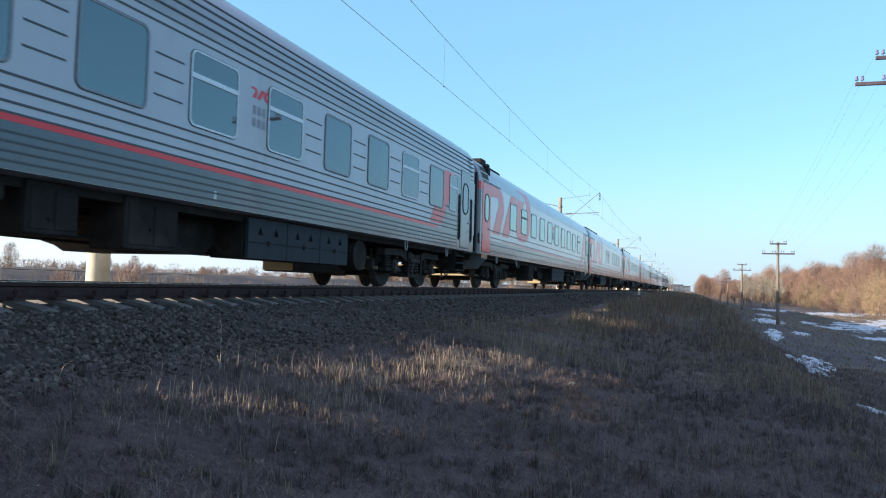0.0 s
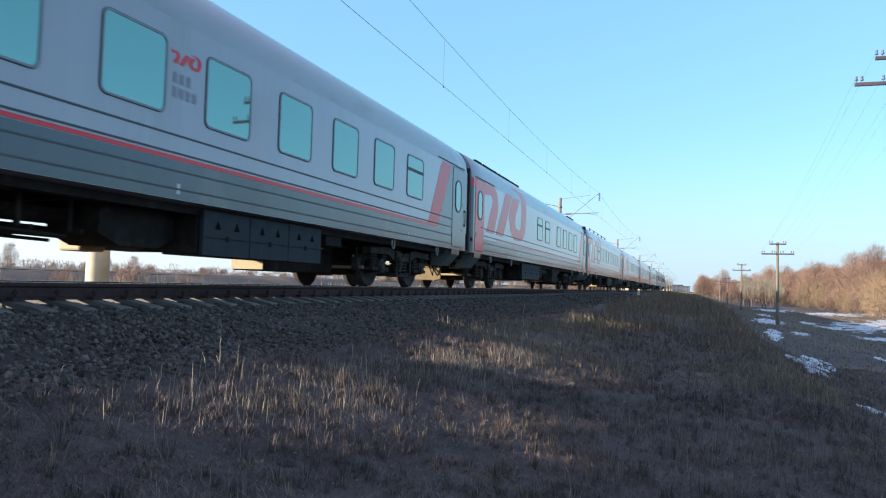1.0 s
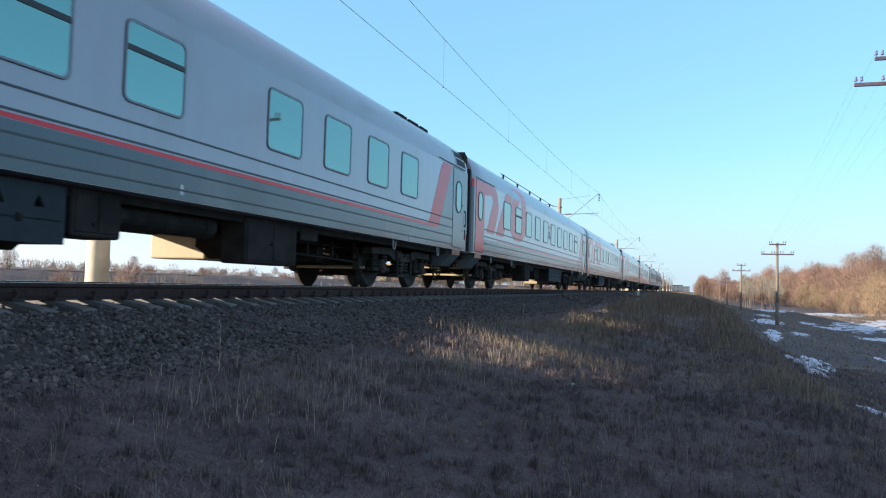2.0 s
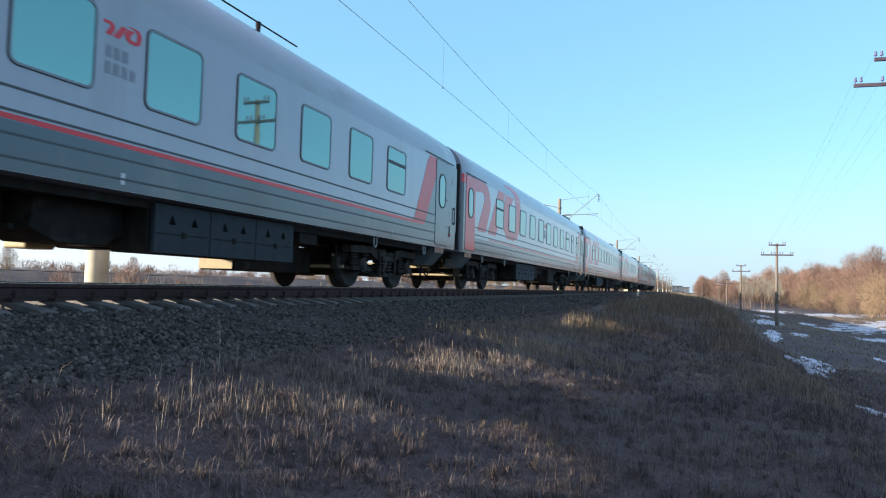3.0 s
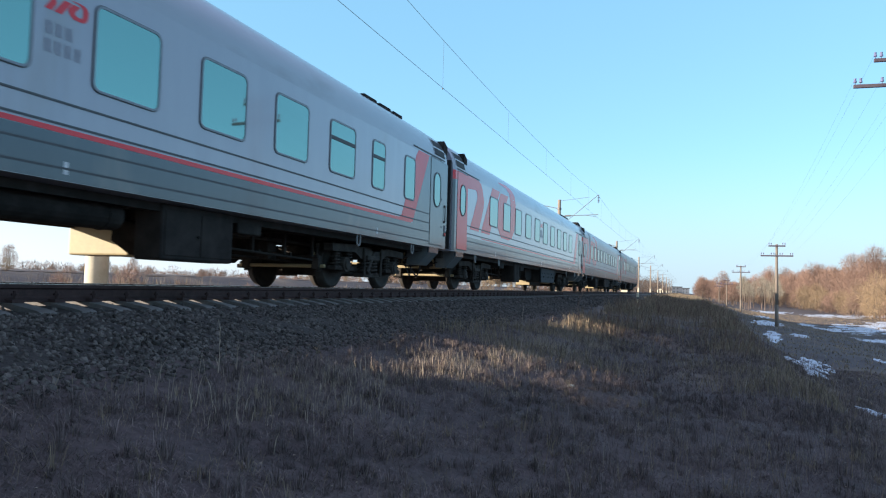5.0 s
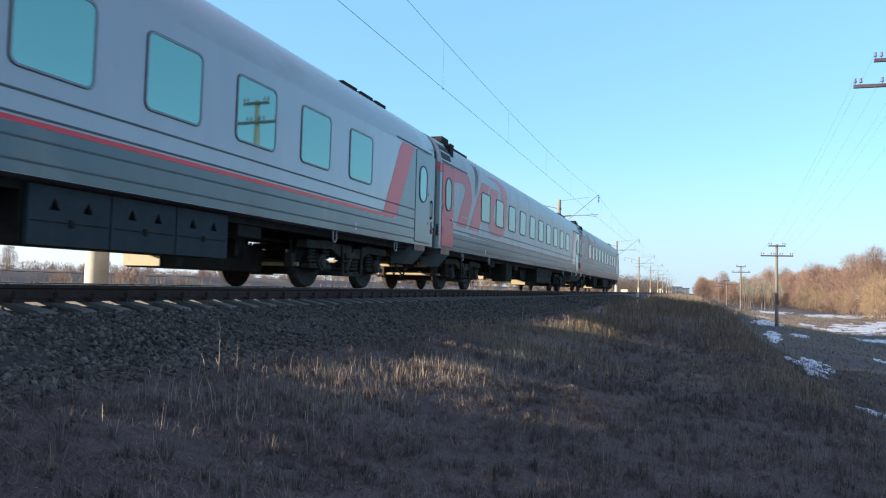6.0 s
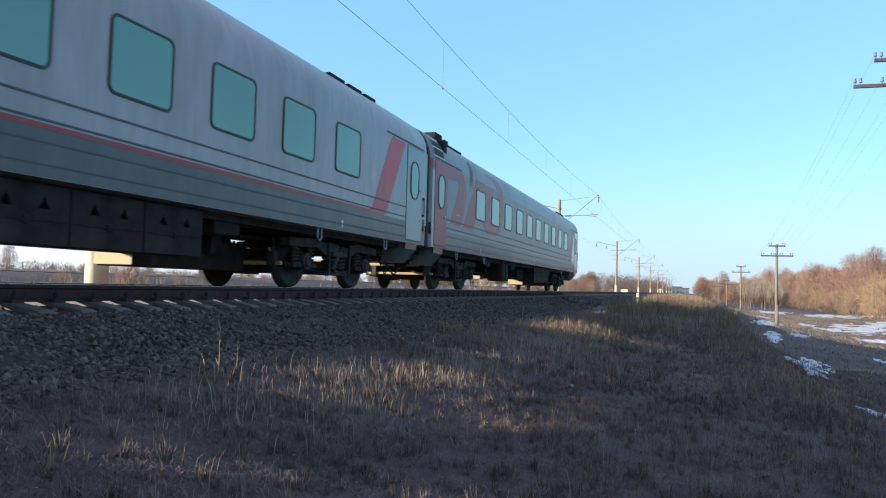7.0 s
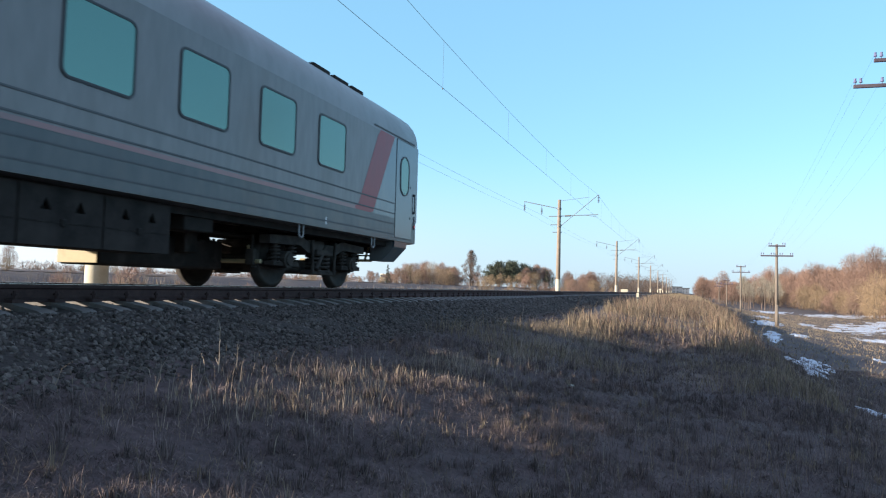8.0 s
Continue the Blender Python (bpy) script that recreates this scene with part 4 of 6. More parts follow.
        part("brake_valve", box(bmesh.new(), 0.25, 0.55, *sorted((end - s * 0.9, end - s * 1.2)), 0.58, 0.76, 0.02), M["under"], car)
        bm = rod(bmesh.new(), (-0.9, end - s * 1.0, 0.62), (0.9, end - s * 1.0, 0.62), 0.03, None, 6)
        rod(bm, (0.7, end - s * 0.95, 0.62), (0.7, end - s * 0.75, 0.95), 0.025, None, 6)
        rod(bm, (-0.7, end - s * 0.95, 0.62), (-0.7, end - s * 0.75, 0.95), 0.025, None, 6)
        part("guard_iron", bm, M["tan"], car)


def gangway(car, lamps):
    """Bellows, black end plates and the lamps at both ends of a coach."""
    for end, s in ((B0, -1), (B1, 1)):
        g = bmesh.new()
        for k in range(3):
            a, b = end + s * 0.09 * k, end + s * (0.09 * k + 0.085)
            ins = 0.03 if k % 2 else 0.0
            y0, y1 = sorted((a, b))
            ring_pts = [(1.02 - ins, 1.05), (1.02 - ins, 3.45), (0.85 - ins, 3.62 - ins), (-0.85 + ins, 3.62 - ins), (-1.02 + ins, 3.45), (-1.02 + ins, 1.05)]
            f = [g.verts.new((x, y0, z)) for x, z in ring_pts]
            h = [g.verts.new((x, y1, z)) for x, z in ring_pts]
            g.faces.new(f)
            g.faces.new(h[::-1])
            for i in range(6):
                g.faces.new((f[i], f[(i + 1) % 6], h[(i + 1) % 6], h[i]))
        part("gangway_bellows", g, M["rubber"], car, "black rubber gangway bellows")
        part("end_plate", box(bmesh.new(), 1.05, 1.46, *sorted((end, end + s * 0.05)), 1.1, 3.5, 0.01), M["rubber"], car)
        y = lamps.get(s)
        if y:
            full = s > 0 or lamps.get("full")
            lb = part("tail_lamp", box(bmesh.new(), HALF, HALF + 0.012, y - 0.045, y + 0.045, 1.37, 1.66 if full else 1.49, 0.01), M["gasket"], car)
            part("lens", rod(bmesh.new(), (HALF + 0.01, y, 1.43), (HALF + 0.03, y, 1.43), 0.042, 0.036, 12), M["lamp"], lb, "red lamp lens")
            for z in (1.53, 1.61) if full else ():
                part("lens", rod(bmesh.new(), (HALF + 0.01, y, z), (HALF + 0.022, y, z), 0.028, 0.024, 12), M["bars"], lb, "clear lamp lens")


def emblem(car, y, red):
    """Small red emblem and two lines of grey coach lettering, as plain bars."""
    for shape in (HOOK, BAR, LOOP):
        decal("emblem", [(y + (a - 1.48) * 0.095, 2.72 + (b - 1.76) * 0.10) for a, b in shape], red, car)
    for z, n in ((2.48, 3), (2.30, 4)):
        for k in range(n):
            yy = y + 0.05 + 0.12 * k
            decal("lettering_bar", [(yy, z), (yy + 0.08, z), (yy + 0.08, z + 0.13), (yy, z + 0.13)], M["bars"], car)


def standard_coach(k, label, windows, variant, transoms=(), narrow=(), logo=True, louvres=(), units=(), emblem_y=None, dusty=False, shift=0.0):
    red = M["sootred" if k == 7 else "dustred" if dusty else "red"]
    car = thing("passenger_coach", label, "railway coach", pose(0, LENGTH * k, 0), "train coaches")
    walls, roof = shared("walls", body_meshes)
    if k == 7:
        side = shared("dirtwalls", lambda: dusty_body().copy())
        side.materials[0] = M["dirtgrey"]
    else:
        side = shared("dustwalls", dusty_body) if dusty else walls
    part("body", side, None, car, "dust-covered grey coach body" if dusty else "pale grey coach body")
    if dusty:
        roof = shared(("dustroof", k), lambda: roof.copy())
        roof.materials[0] = M["dustroof" if k == 7 else "dustgrey"]
    part("roof", roof, None, car, "sooty grey rounded coach roof" if dusty else "grey rounded coach roof")
    part("lower_panel", shared(("lower", dusty), lambda: to_mesh("lower_panel", prism(bmesh.new(), [(B0 + 0.1, 1.055), (B1 - 0.1, 1.055), (B1 - 0.1, 1.525), (B0 + 0.1, 1.525)], HALF, HALF + 0.003), M["dustdark" if dusty else "dark"])), None, car, "slate-grey lower side panel")
    part("corner_panel", shared("corner", lambda: corner_mesh(B0, 0.53, 1.06, 3.0, M["dark"])), None, car, "slate-grey corner panel")
    part("corner_panel", shared("corner2", lambda: corner_mesh(B1 - 0.11, B1, 1.06, 3.25, M["dark"])), None, car, "slate-grey corner panel")
    if logo:
        part("red_corner_shape", shared(("redcorner", k == 7, dusty), lambda: corner_mesh(B0, 0.53, 3.005, 3.25, red)), None, car)
    for z in (1.84, 1.62, 1.40, 1.18):
        part("rib", shared(("rib", z), lambda: rib_mesh(1.52, 22.92, z)), None, car)
    part("drip_rail", shared("drip", lambda: rib_mesh(0.5, 2.65, 3.31, 0.03)), None, car)
    part("drip_rail", shared("drip2", lambda: rib_mesh(21.8, 24.0, 3.31, 0.03)), None, car)
    decal("red_stripe", [(3.0, 1.56), (8.0, 1.535), (21.05, 1.52), (21.05, 1.585), (3.0, 1.585)], M["fadered"] if k == 7 else M["sootred"] if dusty else red, car, 0.005, "thin red stripe along the side")
    if logo:
        decal("red_hook_shape", HOOK, red, car, label="large red painted emblem shape")
        decal("red_bar_shape", BAR, red, car, label="large red painted emblem shape")
        decal("red_loop_shape", LOOP, red, car, label="large red painted emblem shape")
    decal("red_slash", SLASH, red, car, label="slanted red band")
    decal("slate_panel", [(22.84, 3.26), (24.23, 3.26), (24.23, 1.5255), (21.84, 1.5255), (21.9, 1.62)], M["dark"], car)
    door(car, 0.55, 1.47, "sootred" if k == 7 else "dustred" if dusty else "red", True, "dirty" if dusty else "glass", fittings=("knob", "two_grips") if dusty else ("knob", "grip") if k in (0, 1) else ())
    rear = 22.60 if k == 2 else 22.97
    door(car, rear, rear + 0.94, "dark", False, "dirty" if dusty else "glass")
    if k == 2:
        decal("sticker", [(23.88, 2.80), (24.00, 2.80), (24.00, 2.97), (23.88, 2.97)], M["mark"], car, 0.008, "small white sticker")
    if k == 0:
        decal("sticker", [(0.385, 2.82), (0.445, 2.82), (0.445, 2.92), (0.385, 2.92)], M["mark"], car, 0.008, "small white sticker")
    if dusty:
        # soot run down from the roof edge behind the door
        rnd = random.Random(40 + k)
        for n in range(9):
            y, top, low, w = 3.62 + rnd.gauss(0, 0.2), rnd.uniform(3.60, 3.78), rnd.uniform(2.65, 3.25), rnd.uniform(0.012, 0.035)
            decal("soot_streak", [(y - w, top), (y + w, top), (y + w * 0.8, (top + low) / 2), (y + 0.01 * rnd.uniform(-1, 1), low), (y - w * 0.7, (top + low) / 2)], M["soot"], car, 0.0042 + 0.0001 * n)
        for y in (2.30, 2.42, 2.52, 2.68):
            decal("lettering_bar", [(y, 2.02), (y + 0.07, 2.02), (y + 0.07, 2.06), (y, 2.06)], M["mark"], car, 0.006)
    for i, y in enumerate(windows):
        if i in narrow:
            window(car, y + shift, 0.62, transom=i in transoms, glass="dirty" if dusty else "glass")
        else:
            window(car, y + shift, 1.0, 2.11 if dusty else 2.06, transom=i in transoms, glass="dirty" if dusty else "glass")
    for y in louvres:
        louvre(car, y)
    for y in units:
        roof_unit(car, y)
    if emblem_y:
        emblem(car, emblem_y, red)
    for y in (3.92, LENGTH - 3.92):
        bogie(car, y)
    underfloor(car, variant, k == 7, k in (0, 2), k == 1, dusty)
    gangway(car, {-1: 0.31 if k in (0, 1, 6, 7) else 0, 1: 23.71 if k == 2 else 24.07 if k > 0 else 0, "full": k in (0, 6, 7)})
    if dusty:
        lengthen(car, 0.27)
    return car


def lengthen(car, d):
    """These two coaches are a little longer ahead of their first window."""
    for ob in car.children:
        ys = [ob.location.y + v.co.y for v in ob.data.vertices] if ob.data else [ob.location.y]
        lo, hi = min(ys), max(ys)
        if ob.name.startswith(("window", "bogie")) and lo > 2.0 and ob.name.startswith("window"):
            continue
        if hi < 9.0:
            ob.location.y -= d
        elif lo < 4.0:
            f = (hi - lo + d) / (hi - lo)
            ob.scale.y = f
            ob.location.y += hi - (hi - ob.location.y) * f - ob.location.y


GRID = [3.88 + 1.744 * n for n in range(10)]


def ribbed_coach(k):
    car = thing("passenger_coach", "older ribbed grey sleeping coach with aluminium-framed windows", "railway coach", pose(0, LENGTH * k, 0), "train coaches")
    walls, roof = shared("oldwalls", old_body)
    part("body", walls, None, car, "grey coach body")
    part("roof", roof, None, car, "grey rounded coach roof")
    part("lower_panel", shared(("lower", False), None), None, car, "slate-grey lower side panel")
    # these ribs too have their shade in the dark colour
    for z in (1.94, 1.81, 1.68, 1.58, 1.40, 1.31, 1.22, 1.13):
        part("rib", shared(("oldrib", z), lambda: rib_mesh(1.6, 22.68, z)), None, car)
    for z in (3.12, 3.23):
        part("rib", shared(("oldrib", z), lambda: rib_mesh(0.4, 24.1, z)), None, car)
    for z, x in ((3.36, 1.55), (3.48, 1.548), (3.60, 1.534), (3.72, 1.50)):
        part("rib", shared(("oldrib", z), lambda: to_mesh("rib", box(bmesh.new(), x - 0.02, x + 0.012, 0.4, 24.1, z - 0.012, z + 0.012), M["rib"])), None, car)
    ws = [10.0 + 1.745 * n for n in range(-4, 7)]
    for i, y in enumerate(ws):
        window(car, y, 1.0, 2.02, 3.0, transom=i in (5, 6, 9), frame_mat="chrome", glass="clear")
        if i < len(ws) - 1 and i != 5:
            for z in (2.25, 2.50, 2.75):
                part("short_rib", shared(("short", z), lambda: to_mesh("short_rib", box(bmesh.new(), HALF, HALF + 0.007, 1.12, 1.62, z - 0.01, z + 0.01), M["rib"])), None, car).location.y = y
    window(car, 21.97, 0.64, 2.05, 3.0, True, "chrome", "clear")
    decal("red_stripe", [(1.6, 1.50), (21.15, 1.50), (21.15, 1.57), (1.6, 1.57)], M["red"], car, 0.005, "red stripe along the side")
    decal("red_slash", [(21.55, 3.05), (22.45, 3.05), (21.45, 1.62), (20.55, 1.62)], M["red"], car, label="slanted red band")
    decal("slate_panel", [(22.45, 3.05), (24.24, 3.05), (24.24, 1.53), (21.40, 1.53), (21.45, 1.62)], M["dark"], car)
    door(car, 22.95, 23.76, "dark", False, "clear", False, ("knob",))
    for y0, z in ((21.65, 2.13), (21.56, 1.14)):
        for n in range(4):
            decal("lettering_bar", [(y0 + 0.085 * n, z - 0.025), (y0 + 0.085 * n + 0.065, z - 0.025), (y0 + 0.085 * n + 0.065, z + 0.025), (y0 + 0.085 * n, z + 0.025)], M["bars"], car, 0.006)
    ladder(car, 22.96, 23.72)
    for y in (22.82, 23.91):
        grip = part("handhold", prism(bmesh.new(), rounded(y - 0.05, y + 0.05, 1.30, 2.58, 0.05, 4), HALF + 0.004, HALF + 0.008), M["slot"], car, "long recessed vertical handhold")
        part("bar", handhold_mesh(y, 1.36, 2.52, 0.016), M["dark"], grip, "", True)
    emblem(car, 13.05, M["red"])
    for y in (3.92, LENGTH - 3.92):
        bogie(car, y)
    underfloor(car, 2)
    gangway(car, {})
    return car


ballast()
track()
DINING = [9.58, 11.3, 14.15, 15.9, 17.65, 19.36]
coaches = [
    (-2, standard_coach(-2, "pale grey sleeping coach with red emblem shapes", GRID, 0)),
    (-1, ribbed_coach(-1)),
    (0, standard_coach(0, "pale grey sleeping coach with a roof vent over its door", GRID, 0, transoms=(1, 9), louvres=(0.8,), units=(2.2,), emblem_y=12.1, shift=0.17)),
    (1, standard_coach(1, "pale grey dining coach with few windows and dark roof vents", DINING, 1, transoms=(0, 1), louvres=(23.6,))),
    (2, standard_coach(2, "pale grey sleeping coach with a conduit along its roof", GRID, 0, transoms=(1, 9), emblem_y=11.95)),
    (3, standard_coach(3, "pale grey coach with two narrow washroom windows", GRID[:9] + [19.6, 21.3], 1, transoms=(0, 8, 9, 10), narrow=(9, 10), louvres=(23.6,), emblem_y=11.95)),
    (4, standard_coach(4, "pale grey coach with narrow windows and end ventilation grille", GRID[:9] + [19.6, 21.3], 1, transoms=(0, 8, 9), narrow=(9, 10), louvres=(23.6,), emblem_y=11.95)),
    (5, standard_coach(5, "pale grey sleeping coach with plain fixed windows", GRID, 0, louvres=(0.8,), emblem_y=11.95)),
    (6, standard_coach(6, "dusty pale grey sleeping coach with a roof unit", GRID, 0, louvres=(0.8,), units=(2.0,), dusty=True)),
    (7, standard_coach(7, "dusty streaked pale grey sleeping coach ending the train", GRID, 0, louvres=(0.8,), units=(2.0,), dusty=True)),
]
roof_strip(coaches[3][1], 2.2, 8.4)
roof_line(coaches[4][1], 6.0, 17.0)
for c in (3, 5, 6, 7, 8, 9):
    roof_strip(coaches[c][1], 20.2, 22.3)


# ---- overhead line ----
MAST_X, MAST_Y0, SPAN = -3.25, 9.3, 52.3


def contact_mast(i):
    x, y = (-3.1, 10.55) if i == 0 else (MAST_X, MAST_Y0 + SPAN * i)
    t = thing("contact_line_mast", "round concrete overhead-line mast with steel brackets, whitewashed at its foot", "overhead line mast", pose(x, y, -0.95), "overhead line masts")
    b = 0.95
    bm = bmesh.new()
    rod(bm, (0, 0, -0.3), (0, 0, b + 7.95), 0.21, 0.14, 18)
    part("mast", bm, M["post"], t, "tapered concrete mast", True)
    part("whitewash", rod(bmesh.new(), (0, 0, 0.0), (0, 0, b + 1.0), 0.213, 0.203, 18, False), M["white"], t, "whitewashed foot", True)
    # inclined cantilever over the track with tie rod
    end = (3.35, 0.05, b + 8.35)
    bm = rod(bmesh.new(), (0.1, 0, b + 5.6), end, 0.024, None, 8)
    rod(bm, (0.1, 0, b + 7.85), (2.6, 0.03, b + 8.15), 0.014, None, 6)
    part("cantilever", bm, M["steel"], t, "inclined steel cantilever")
    bm = bmesh.new()
    for k in range(5):
        z = b + 8.28 - 0.13 * k
        rod(bm, (3.37, 0.05, z - 0.05), (3.37, 0.05, z), 0.11, 0.04, 12)
    rod(bm, (3.37, 0.05, b + 7.62), (3.37, 0.05, b + 8.35), 0.016, None, 6)
    part("insulator_string", bm, M["crossarm"], t)
    # registration arm to the contact wire
    reach = 2.0 if i % 2 else 1.5
    bm = rod(bmesh.new(), (0.15, 0, b + 6.52), (0.15 + reach + 1.2, 0, b + 6.62), 0.03, None, 8)
    rod(bm, (0.15 + reach, 0, b + 6.60), (3.3, 0.0, b + 6.40), 0.014, None, 6)
    rod(bm, (0.5, 0, b + 6.53), (1.0, 0, b + 6.545), 0.07, None, 10)
    part("registration_arm", bm, M["steel"], t)
    # feeder crossarm on the field side, with two hanging strings
    bm = rod(bmesh.new(), (0.05, 0, b + 7.15), (-3.15, 0, b + 7.85), 0.030, None, 8)
    part("feeder_arm", bm, M["steel"], t)
    for x, z in ((-3.1, b + 7.84), (-1.55, b + 7.50)):
        bm = rod(bmesh.new(), (x, 0, z), (x, 0, z - 0.85), 0.018, None, 6)
        for k in range(4):
            rod(bm, (x, 0, z - 0.36 - 0.12 * k), (x, 0, z - 0.30 - 0.12 * k), 0.11, 0.04, 12)
        part("insulator_string", bm, M["crossarm"], t)
    for z, w in ((b + 6.5, 0.9), (b + 5.75, 0.75), (b + 5.1, 0.55)):
        part("signal_bracket", rod(bmesh.new(), (-w, 0, z), (0.25, 0, z), 0.03, None, 6), M["steel"], t)
    for z in (b + 7.15, b + 5.6, b + 6.5):
        part("clamp", rod(bmesh.new(), (0, 0, z - 0.06), (0, 0, z + 0.06), 0.19, None, 16), M["steel"], t)


def overhead_wires():
    w = thing("overhead_wires", "contact wire, carrying wire and droppers above the track", "overhead wire")
    y0, n = MAST_Y0 - SPAN, 12
    contact = part("contact_wire", tube(bmesh.new(), [(0.05 * (1 if i % 2 else -1), y0 + SPAN * i, 6.44) for i in range(n)], 0.007, 5), M["wire"], w)
    pts = []
    for i in range(n - 1):
        for k in range(10):
            u = k / 10
            pts.append((0.0, y0 + SPAN * (i + u), 8.42 - 4 * 0.6 * u * (1 - u)))
    part("carrying_wire", tube(bmesh.new(), pts, 0.007, 5), M["wire"], w)
    for i in range(5):
        for k in range(6):
            u = (k + 0.36) / 6
            y = y0 + SPAN * (i + u)
            zz = 8.42 - 4 * 0.6 * u * (1 - u)
            part("dropper", rod(bmesh.new(), (0.0, y, 6.44), (0.0, y, zz), 0.004, None, 4), M["wire"], w)
            part("clip", box(bmesh.new(), -0.018, 0.018, y - 0.025, y + 0.025, 6.42, 6.46, 0.006), M["wire"], w)
    for dx, z in ((-3.1, 6.98), (-1.55, 6.64)):
        pts = []
        for i in range(n - 1):
            for k in range(8):
                u = k / 8
                pts.append((MAST_X + dx, y0 + SPAN * (i + u), z - 4 * 0.2 * u * (1 - u)))
        part("feeder_wire", tube(bmesh.new(), pts, 0.0055, 5), M["wire"], w)


# ---- telegraph line ----
TELE = [(14.03, 27.0, 10.85)] + [(14.37 + 0.35 * i, 17.0 + 50.6 * i, 7.15 if i < 3 else 6.0) for i in range(1, 5)]


def telegraph_pole(x, y, high):
    z0 = ground_z(x, y) - 0.05
    t = thing("telegraph_pole", "weathered wooden telegraph pole with two crossarms and insulators", "telegraph pole", pose(x, y, z0, 0, 0, 3), "telegraph poles")
    part("pole", rod(bmesh.new(), (0, 0, -0.3), (0, 0, high), 0.145, 0.10, 14), M["pole"], t, "round timber pole", True)
    part("stub", rod(bmesh.new(), (0.0, -0.22, -0.3), (0, -0.22, 1.9), 0.13, 0.12, 12), M["pole"], t, "timber foot post", True)
    for z, half, ins in ((high - 0.15, 0.68, (-0.64, -0.46, 0.46, 0.64)), (high - 1.01, 1.30, (-1.25, -1.08, -0.44, -0.24, 0.24, 0.44, 1.08, 1.25))):
        arm = part("crossarm", box(bmesh.new(), -half, half, -0.16, -0.06, z - 0.06, z + 0.06, 0.012), M["crossarm"], t, "dark timber crossarm")
        for xx in ins:
            bm = rod(bmesh.new(), (xx, -0.11, z + 0.05), (xx, -0.11, z + 0.16), 0.012, None, 6)
            rod(bm, (xx, -0.11, z + 0.13), (xx, -0.11, z + 0.19), 0.055, 0.05, 10)
            rod(bm, (xx, -0.11, z + 0.19), (xx, -0.11, z + 0.27), 0.035, 0.045, 10)
            part("insulator", bm, M["glass_knob"], arm)
    return z0


def telegraph_line():
    zs = [telegraph_pole(x, y, h) + h for x, y, h in TELE]
    w = thing("telegraph_wires", "thin wires between the telegraph poles", "telegraph wire")
    for dz, xs in ((0.07, (-0.64, 0.64)), (-0.77, (-1.25, -0.44, 0.44, 1.25))):
        for xx in xs:
            pts = []
            for (xa, ya, _), (xb, yb, _), za, zb in zip(TELE, TELE[1:], zs, zs[1:]):
                for k in range(10):
                    u = k / 10
                    pts.append((xa + (xb - xa) * u + xx, ya + (yb - ya) * u - 0.1, za + (zb - za) * u + dz - 4 * 0.45 * u * (1 - u)))
            part("wire", tube(bmesh.new(), pts, 0.002, 4), M["wire"], w)


for i in range(0, 10):
    contact_mast(i)
overhead_wires()
telegraph_line()


# ---- trees ----
def branch(V, F, a, b, r0, r1, seg=4):
    w = (b - a).normalized()
    u = w.orthogonal().normalized()
    v = w.cross(u)
    k = len(V)
    for p, r in ((a, r0), (b, r1)):
        for i in range(seg):
            t = 2 * math.pi * i / seg
            V.append(p + (u * math.cos(t) + v * math.sin(t)) * r)
    for i in range(seg):
        j = (i + 1) % seg
        F.append((k + i, k + j, k + seg + j, k + seg + i))


def sliver(V, F, a, b, w, rnd):
    d = (b - a).normalized()
    s = d.cross(Vector((rnd.uniform(-1, 1), rnd.uniform(-1, 1), rnd.uniform(-0.3, 0.3)))).normalized() * w
    k = len(V)
    V.extend((a + s, a - s, b))
    F.append((k, k + 1, k + 2))


